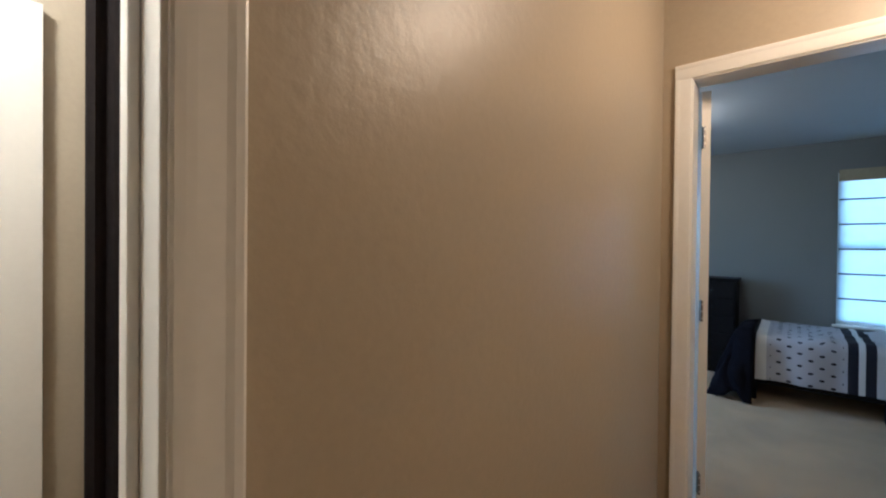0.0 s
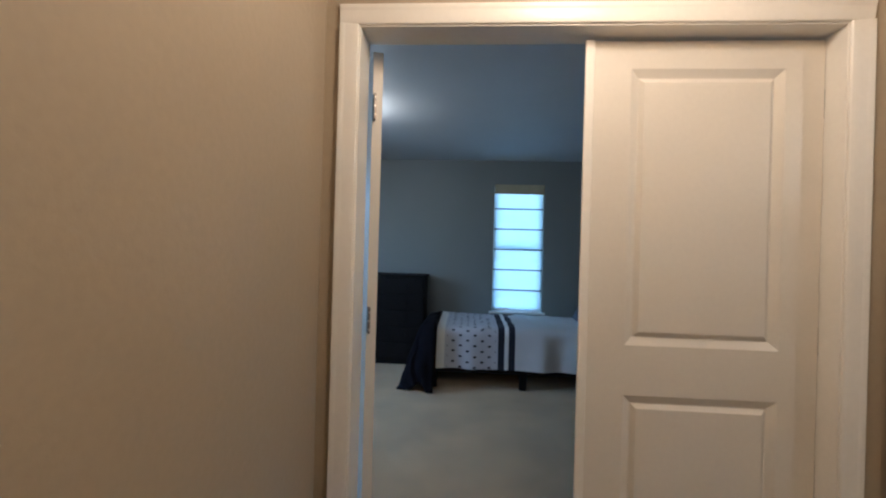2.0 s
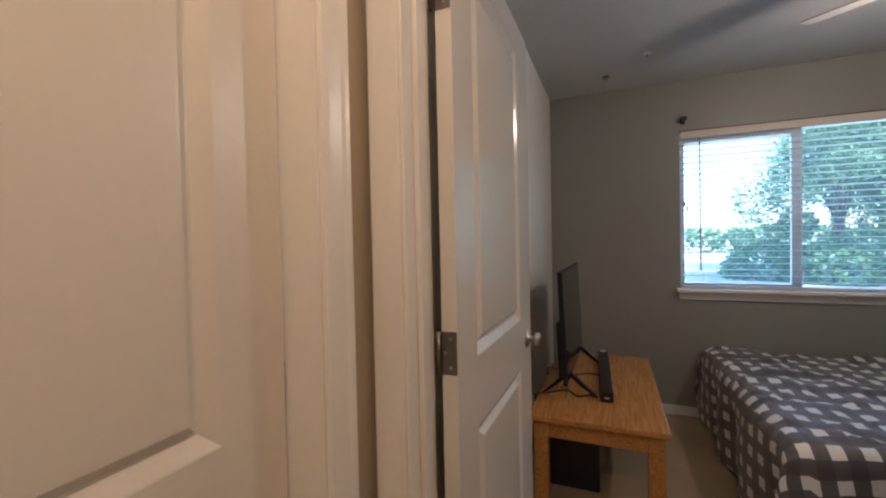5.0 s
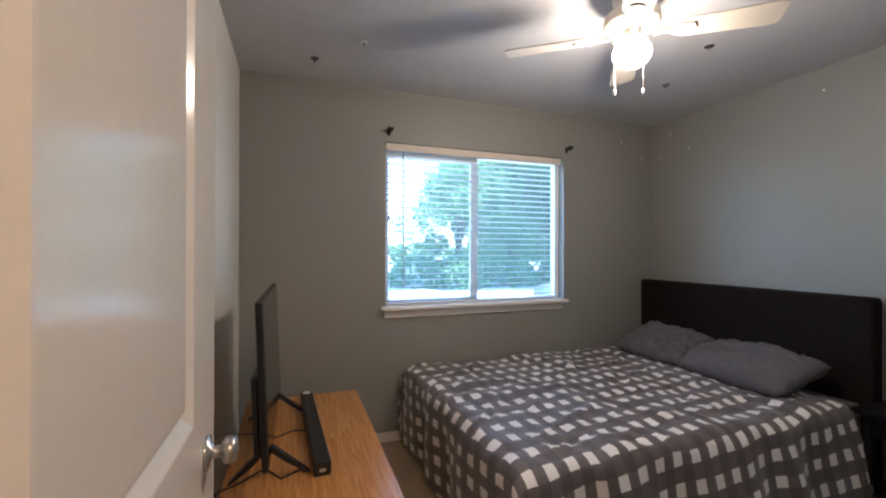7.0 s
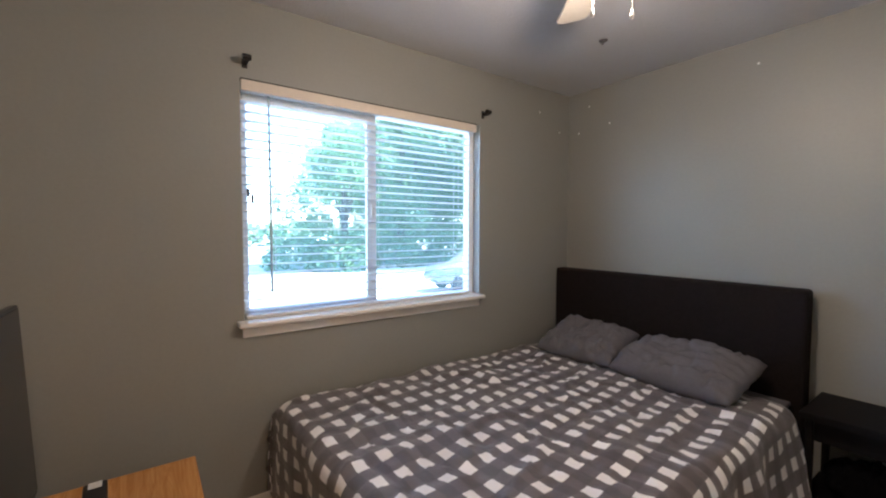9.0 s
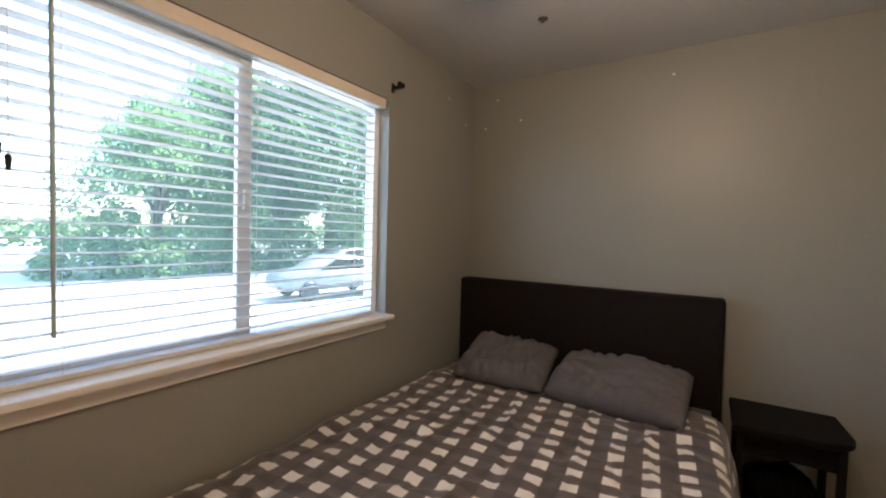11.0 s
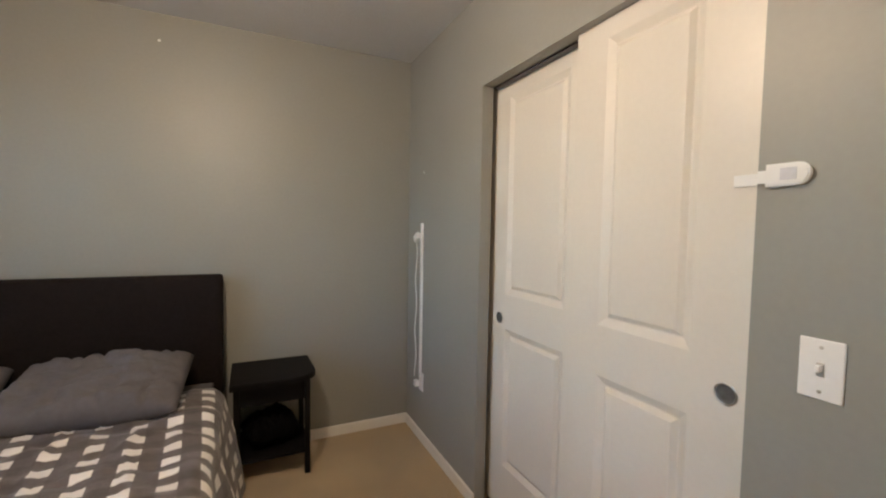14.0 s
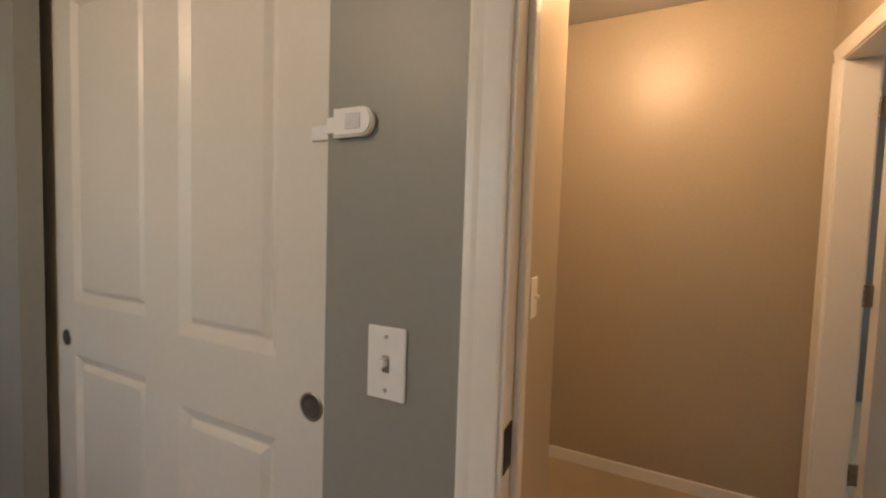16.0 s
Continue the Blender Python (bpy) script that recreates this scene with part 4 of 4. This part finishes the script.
SHADE = shade_cloth("roman_shade_cloth", (0.80, 0.86, 0.86))
rs = thing("roman_shade", "white translucent roman shade with dark fold rods", "window shade")
bm = bmesh.new()
prev = None
for k in range(61):
    z = 0.635 + (2.06 - 0.635) * k / 60
    y = BACK + 0.03 + 0.008 * math.cos(k / 60 * 2 * math.pi * 6)
    row = [bm.verts.new((B2X0 + 0.012 + (B2X1 - B2X0 - 0.024) * i / 8, y + 0.002 * math.sin(i * 1.3 + k * 0.2), z + (0.012 * math.sin(i * 0.9) if k < 3 else 0))) for i in range(9)]
    if prev:
        for i in range(8):
            bm.faces.new((prev[i], prev[i + 1], row[i + 1], row[i]))
    prev = row
part("cloth", bm, SHADE, rs, smooth=True)
for k in range(1, 6):
    z = 0.862 + 0.248 * (k - 1)
    part("fold_rod", tube(((B2X0 + 0.012, BACK + 0.014, z), (B2X1 - 0.012, BACK + 0.014, z)), 0.008, 8), BRONZE, rs)
part("valance", box(B2X0 + 0.006, BACK - 0.012, 2.035, B2X1 - 0.006, BACK + 0.012, 2.15, 0.004), material("tan_shade_valance", (0.42, 0.36, 0.24), 0.85, 0.1, 10, 0.2, 300), rs, "tan fabric valance")

dome = thing("dome_ceiling_light", "lit flush dome light on the back bedroom ceiling", "ceiling light", pose(DOME[0], DOME[1], H))
part("rim", lathe(((0, 0), (0.142, 0), (0.147, -0.02), (0.138, -0.03)), 40), BRONZE, dome, "dark bronze rim", True)
dm = part("shade", lathe(((0.135, -0.028), (0.125, -0.055), (0.09, -0.082), (0.04, -0.098), (0, -0.102)), 40), GLOBE, dome, "glowing frosted dome", True)
dm.visible_shadow = False
sky_light = lamp("window_daylight", "AREA", 2.2, (0.72, 0.86, 1.0), look((-2.36, 3.2, 1.5), (-0.6, 3.2, 0.0)))
sky_light.data.shape, sky_light.data.size, sky_light.data.size_y = "RECTANGLE", 0.95, 1.2
lamp("dome_lamp", "POINT", 1.3, (1, 0.80, 0.60), pose(DOME[0], DOME[1], H - 0.16), 0.12)

dr = thing("dresser", "tall black dresser against the back bedroom wall", "dresser")
part("body", box(-1.11, 4.775, 0.05, -0.37, BACK - 0.015, 1.0, 0.003), ESPRESSO, dr)
part("top", box(-1.125, 4.76, 1.0, -0.355, BACK - 0.012, 1.03, 0.005), ESPRESSO, dr)
part("plinth", box(-1.10, 4.79, 0, -0.38, BACK - 0.02, 0.05), ESPRESSO, dr)
for k in range(5):
    dw = part("drawer_front", box(-1.095, 4.765, 0.07 + k * 0.186, -0.385, 4.775, 0.243 + k * 0.186, 0.003), ESPRESSO, dr)
    for x in (-0.9, -0.58):
        part("knob", lathe(((0, 0.025), (0.012, 0.022), (0.014, 0.015), (0.006, 0.008), (0.006, 0)), 14, Matrix.Translation((x, 4.765, 0.157 + k * 0.186)) @ Matrix.Rotation(math.pi / 2, 4, "X")), ESPRESSO, dw)

bg = piece("black_bag", cushion(0.23, 0.21, 0.24, 6.6, 3), BLACK, "black bag on the carpet beside the dresser", "bag", smooth=True)
bg.matrix_world = pose(-1.36, 4.86, 0.115)
NAVY = material("black_throw_cloth", (0.006, 0.006, 0.010), 0.95, 0.2, 12, 0.3, 60, spec=0.1)
bed2 = thing("single_bed", "single bed with dark wooden frame along the window wall", "bed")
SX0, SX1, SY0, SY1 = -0.16, 1.86, 4.07, 5.02
part("rail", box(SX0, SY0 + 0.01, 0.15, SX1, SY0 + 0.05, 0.27, 0.005), ESPRESSO, bed2)
part("rail", box(SX0, SY1 - 0.05, 0.15, SX1, SY1 - 0.01, 0.27, 0.005), ESPRESSO, bed2)
part("footboard", box(SX0 - 0.05, SY0 - 0.01, 0.08, SX0, SY1, 0.60, 0.01), ESPRESSO, bed2)
part("headboard", box(SX1, SY0 - 0.01, 0.08, SX1 + 0.05, SY1, 1.0, 0.01), ESPRESSO, bed2)
for x in (SX0 - 0.025, 0.68, SX1 + 0.02):
    for y in (SY0 + 0.03, SY1 - 0.04):
        part("leg", box(x - 0.035, y - 0.03, 0, x + 0.035, y + 0.03, 0.15, 0.004), ESPRESSO, bed2)
part("mattress", box(SX0 + 0.01, SY0 + 0.02, 0.27, SX1 - 0.01, SY1 - 0.02, 0.53, 0.05, 4), WHITE, bed2)


def bands_cloth(name):
    """White border, a field of small dark marks, navy stripes and a plain pale field, along the cloth's length."""
    m = material(name, (0.5, 0.5, 0.52), 0.9, 0.1, 8, 0.3, 200)
    n, l = m.node_tree.nodes, m.node_tree.links
    uv, sep, ra = n.new("ShaderNodeUVMap"), n.new("ShaderNodeSeparateXYZ"), n.new("ShaderNodeValToRGB")
    l.new(uv.outputs[0], sep.inputs[0])
    mr = n.new("ShaderNodeMapRange")
    mr.inputs["From Min"].default_value, mr.inputs["From Max"].default_value = -0.2, 1.8
    l.new(sep.outputs["X"], mr.inputs["Value"])
    l.new(mr.outputs[0], ra.inputs[0])
    ra.color_ramp.interpolation = "CONSTANT"
    e = ra.color_ramp.elements
    pos = lambda x: (x + 0.2) / 2.0
    e[0].color = (0.72, 0.71, 0.68, 1)
    e[1].position, e[1].color = pos(-0.085), (0.46, 0.46, 0.50, 1)
    for x, c in ((0.43, (0.01, 0.012, 0.025)), (0.49, (0.7, 0.7, 0.7)), (0.53, (0.01, 0.012, 0.025)), (0.595, (0.56, 0.55, 0.56))):
        e.new(pos(x)).color = (*c, 1)
    def mathn(op, a, b=None):
        k = n.new("ShaderNodeMath")
        k.operation = op
        for q, v in enumerate((a, b)):
            if v is None:
                continue
            if isinstance(v, float):
                k.inputs[q].default_value = v
            else:
                l.new(v, k.inputs[q])
        return k.outputs[0]
    row = mathn("DIVIDE", sep.outputs["Y"], 0.050)
    shift = mathn("FRACT", mathn("MULTIPLY", mathn("FLOOR", row), 0.5))
    du = mathn("ABSOLUTE", mathn("SUBTRACT", mathn("FRACT", mathn("ADD", mathn("DIVIDE", sep.outputs["X"], 0.14), shift)), 0.5))
    dv = mathn("ABSOLUTE", mathn("SUBTRACT", mathn("FRACT", row), 0.5))
    spot = mathn("ADD", mathn("POWER", mathn("MULTIPLY", du, 2.6), 2.0), mathn("POWER", mathn("MULTIPLY", dv, 1.6), 2.0))
    lt, inn, inn2, mu, mu2, mix = [n.new("ShaderNodeMath") for _ in range(5)] + [n.new("ShaderNodeMixRGB")]
    lt.operation, inn.operation, inn2.operation, mu.operation, mu2.operation = "LESS_THAN", "GREATER_THAN", "LESS_THAN", "MULTIPLY", "MULTIPLY"
    lt.inputs[1].default_value, inn.inputs[1].default_value, inn2.inputs[1].default_value = 0.11, -0.06, 0.41
    l.new(spot, lt.inputs[0])
    l.new(sep.outputs["X"], inn.inputs[0])
    l.new(sep.outputs["X"], inn2.inputs[0])
    l.new(lt.outputs[0], mu.inputs[0])
    l.new(inn.outputs[0], mu.inputs[1])
    l.new(mu.outputs[0], mu2.inputs[0])
    l.new(inn2.outputs[0], mu2.inputs[1])
    l.new(mu2.outputs[0], mix.inputs[0])
    l.new(ra.outputs[0], mix.inputs[1])
    mix.inputs[2].default_value = (0.015, 0.017, 0.03, 1)
    l.new(mix.outputs[0], n["Principled BSDF"].inputs["Base Color"])
    return m


q2 = piece("bedspread", comforter(SX0 + 0.0, SX1 - 0.02, SY0, SY1, 0.56, 0.36, 8.0, (0, 0, 1, 1), 0.03, 0.03, 0.03), bands_cloth("banded_bedspread_cloth"), "pale bedspread with dark printed marks and navy stripes", "bedspread", smooth=True)
th = piece("throw_blanket", comforter(-0.32, -0.17, 4.02, 4.62, 0.605, 0.60, 5.0, (1, 0, 0, 1), 0.03, 0.03, 0.16), NAVY, "black throw blanket draped over the bed foot to the carpet", "blanket", smooth=True)
so = th.modifiers.new("thickness", "SOLIDIFY")
so.thickness = 0.02
p3 = piece("blue_pillow", cushion(0.62, 0.42, 0.18, 2.2), material("blue_grey_pillowcase", (0.10, 0.13, 0.18), 0.85, 0.1, 9, 0.3, 40), "blue-grey pillow leaning at the bed head", "pillow", smooth=True)
p3.matrix_world = Matrix.Translation((1.45, 4.56, 0.76)) @ Matrix.Rotation(radians(-50), 4, "Y") @ Matrix.Rotation(radians(90), 4, "Z")

# ---- outside ----
GROUND = material("pale_dry_ground", (0.34, 0.33, 0.30), 0.95, 0.15, 0.15, 0, fine=1.5)
LEAF = material("leaves", (0.12, 0.19, 0.10), 0.6, 0.4, 0.7, 0, fine=3)
ln, ll = LEAF.node_tree.nodes, LEAF.node_tree.links
lt_, lm_ = ln.new("ShaderNodeBsdfTranslucent"), ln.new("ShaderNodeMixShader")
lt_.inputs["Color"].default_value = (0.2, 0.32, 0.13, 1)
lm_.inputs[0].default_value = 0.5
ll.new(ln["Principled BSDF"].outputs[0], lm_.inputs[1])
ll.new(lt_.outputs[0], lm_.inputs[2])
ll.new(lm_.outputs[0], ln["Material Output"].inputs["Surface"])
BARK = material("bark", (0.10, 0.08, 0.06), 0.95, 0.3, 6, 0.6, 20)
piece("ground", box(4.5, -400, -1.1, 400, 400, -0.9), GROUND, "pale paved ground outside the window", "ground", "structure")
piece("ground_north", box(-400, 5.5, -1.1, 4.49, 400, -0.9), GROUND, "pale paved ground behind the house", "ground", "structure")


def tree(x, y, h, r, seed, leaves=2600):
    rnd = random.Random(seed)
    ob = thing("tree", "broad leafy green tree beyond the paved ground", "tree", pose(x, y, -0.9), "trees outside the window")
    bm = tube(((0, 0, 0), (0.05, 0.02, h * 0.25), (-0.05, 0.08, h * 0.5), (0.02, 0, h * 0.85)), (0.04 * h, 0.028 * h, 0.018 * h, 0.006 * h), 10)
    part("trunk", bm, BARK, ob, smooth=True)
    bm = bmesh.new()
    clumps = []
    for _ in range(56):
        a, u = rnd.uniform(0, 6.283), rnd.uniform(0.12, 0.97)
        rr = r * (1 - (abs(u - 0.4) / 0.66) ** 2.2) * rnd.uniform(0.45, 1.05)
        clumps.append((rr * math.cos(a), rr * math.sin(a), u * h, r * rnd.uniform(0.22, 0.4)))
    verts, faces = [], []
    for _ in range(leaves):
        cx, cy, cz, cr = rnd.choice(clumps)
        d = Vector((rnd.gauss(0, 1), rnd.gauss(0, 1), rnd.gauss(0, 0.8))).normalized() * cr * rnd.uniform(0.6, 1.0)
        p = Vector((cx, cy, max(0.1, cz + d.z))) + Vector((d.x, d.y, 0))
        e = Euler((rnd.uniform(-1, 1), rnd.uniform(-1, 1), rnd.uniform(0, 6.3))).to_matrix()
        s = r * rnd.uniform(0.018, 0.036)
        b = len(verts)
        for q in ((-s, 0, 0), (0, -0.5 * s, 0.1 * s), (s, 0, 0), (0, 0.5 * s, 0.1 * s)):
            verts.append(p + e @ Vector(q))
        faces.append((b, b + 1, b + 2, b + 3))
    me = bpy.data.meshes.new("crown")
    me.from_pydata(verts, [], faces)
    me.materials.append(LEAF)
    cr = new("crown", me)
    cr.parent = ob
    for k in range(5):
        cx, cy, cz, _ = clumps[k]
        part("limb", tube(((0, 0, h * 0.3), (cx * 0.5, cy * 0.5, (h * 0.3 + cz) / 2), (cx, cy, cz)), (0.014 * h, 0.009 * h, 0.003 * h), 6), BARK, ob)
    return ob


for k, (x, y, h, r) in enumerate(((26, -9.0, 8.4, 3.4), (27, -13.6, 11.2, 4.4), (25, -19.5, 15.0, 5.4), (30, -26, 18, 7.0), (33, -16.5, 14, 5.4), (26, -31, 17, 6.4), (44, 5.5, 6.0, 3.2))):
    tree(x, y, h, r, 11 + k, 30000)
for k, (x, y) in enumerate(((24.5, -8.2), (25, -12), (24.5, -16), (26, -6.2), (24, -20))):
    rnd = random.Random(70 + k)
    verts, faces = [], []
    for _ in range(1500):
        a, u = rnd.uniform(0, 6.283), rnd.uniform(0, 1)
        rr = 2.0 * math.sqrt(1 - (u * 0.95) ** 2) * rnd.uniform(0.7, 1.05)
        p = Vector((x + rr * math.cos(a), y + rr * math.sin(a), -0.85 + 1.7 * u))
        e = Euler((rnd.uniform(-1, 1), rnd.uniform(-1, 1), rnd.uniform(0, 6.3))).to_matrix()
        s, b = rnd.uniform(0.12, 0.22), len(verts)
        for q in ((-s, 0, 0), (0, -0.5 * s, 0), (s, 0, 0), (0, 0.5 * s, 0)):
            verts.append(p + e @ Vector(q))
        faces.append((b, b + 1, b + 2, b + 3))
    me = bpy.data.meshes.new("bush")
    me.from_pydata(verts, [], faces)
    me.materials.append(LEAF)
    tagged(new("bush", me), "dense dark green bush under the trees", "bush", "bushes outside the window")


rnd = random.Random(5)
verts, faces = [], []
for _ in range(9000):
    y = rnd.uniform(-90, 70)
    top = 3.2 + 1.6 * noise.noise((y * 0.11, 0, 3)) + 1.2 * noise.noise((y * 0.4, 2, 3))
    p = Vector((62 + rnd.uniform(-2, 2), y, -0.9 + top * rnd.uniform(0, 1) ** 0.7))
    e = Euler((rnd.uniform(-1, 1), rnd.uniform(-1, 1), rnd.uniform(0, 6.3))).to_matrix()
    s, b = rnd.uniform(0.3, 0.6), len(verts)
    for q in ((-s, 0, 0), (0, -0.6 * s, 0), (s, 0, 0), (0, 0.6 * s, 0)):
        verts.append(p + e @ Vector(q))
    faces.append((b, b + 1, b + 2, b + 3))
me = bpy.data.meshes.new("far_hedge")
me.from_pydata(verts, [], faces)
me.materials.append(LEAF)
tagged(new("far_hedge", me), "far line of green hedge and trees", "hedge", kind="stuff")


def car(x, y, rz, paint):
    ob = thing("parked_car", "parked car seen far off through the blind", "car", pose(x, y, -0.9, 0, 0, rz), "parked cars outside")
    prof = ((-2.1, 0.35), (-2.15, 0.7), (-2.0, 0.92), (-1.5, 0.98), (-1.0, 1.42), (0.45, 1.45), (1.15, 1.0), (1.95, 0.88), (2.15, 0.65), (2.12, 0.35))
    bm = bmesh.new()
    f = bm.faces.new([bm.verts.new((a, -0.85, b)) for a, b in prof])
    r = bmesh.ops.extrude_face_region(bm, geom=[f])
    bmesh.ops.translate(bm, verts=[v for v in r["geom"] if isinstance(v, bmesh.types.BMVert)], vec=(0, 1.7, 0))
    bmesh.ops.recalc_face_normals(bm, faces=bm.faces)
    bmesh.ops.bevel(bm, geom=list(bm.edges), offset=0.07, segments=2, affect="EDGES")
    part("body", bm, paint, ob, smooth=True)
    for s in (-0.86, 0.83):
        bm = bmesh.new()
        f = [bm.verts.new((a, s, b)) for a, b in ((-1.35, 1.0), (-0.95, 1.36), (0.4, 1.38), (1.0, 1.0))]
        fc = bm.faces.new(f)
        r = bmesh.ops.extrude_face_region(bm, geom=[fc])
        bmesh.ops.translate(bm, verts=[v for v in r["geom"] if isinstance(v, bmesh.types.BMVert)], vec=(0, 0.03, 0))
        part("side_window", bm, SCREEN, ob)
    for a in (-1.35, 1.35):
        for s in (-0.8, 0.8):
            w = part("wheel", lathe(((0, -0.1), (0.2, -0.1), (0.32, -0.09), (0.33, 0), (0.32, 0.09), (0.2, 0.1), (0, 0.1)), 24, Matrix.Translation((a, s, 0.33)) @ Matrix.Rotation(math.pi / 2, 4, "X")), BLACK, ob, smooth=True)
    return ob


CAR1 = material("silver_car_paint", (0.2, 0.21, 0.22), 0.3, 0.03, 2, 0, metal=0.3)
CAR2 = material("dark_car_paint", (0.08, 0.09, 0.11), 0.3, 0.03, 2, 0, metal=0.3)
car(14.0, -9.6, 78, CAR1)
car(19.5, -15.5, 85, CAR2)
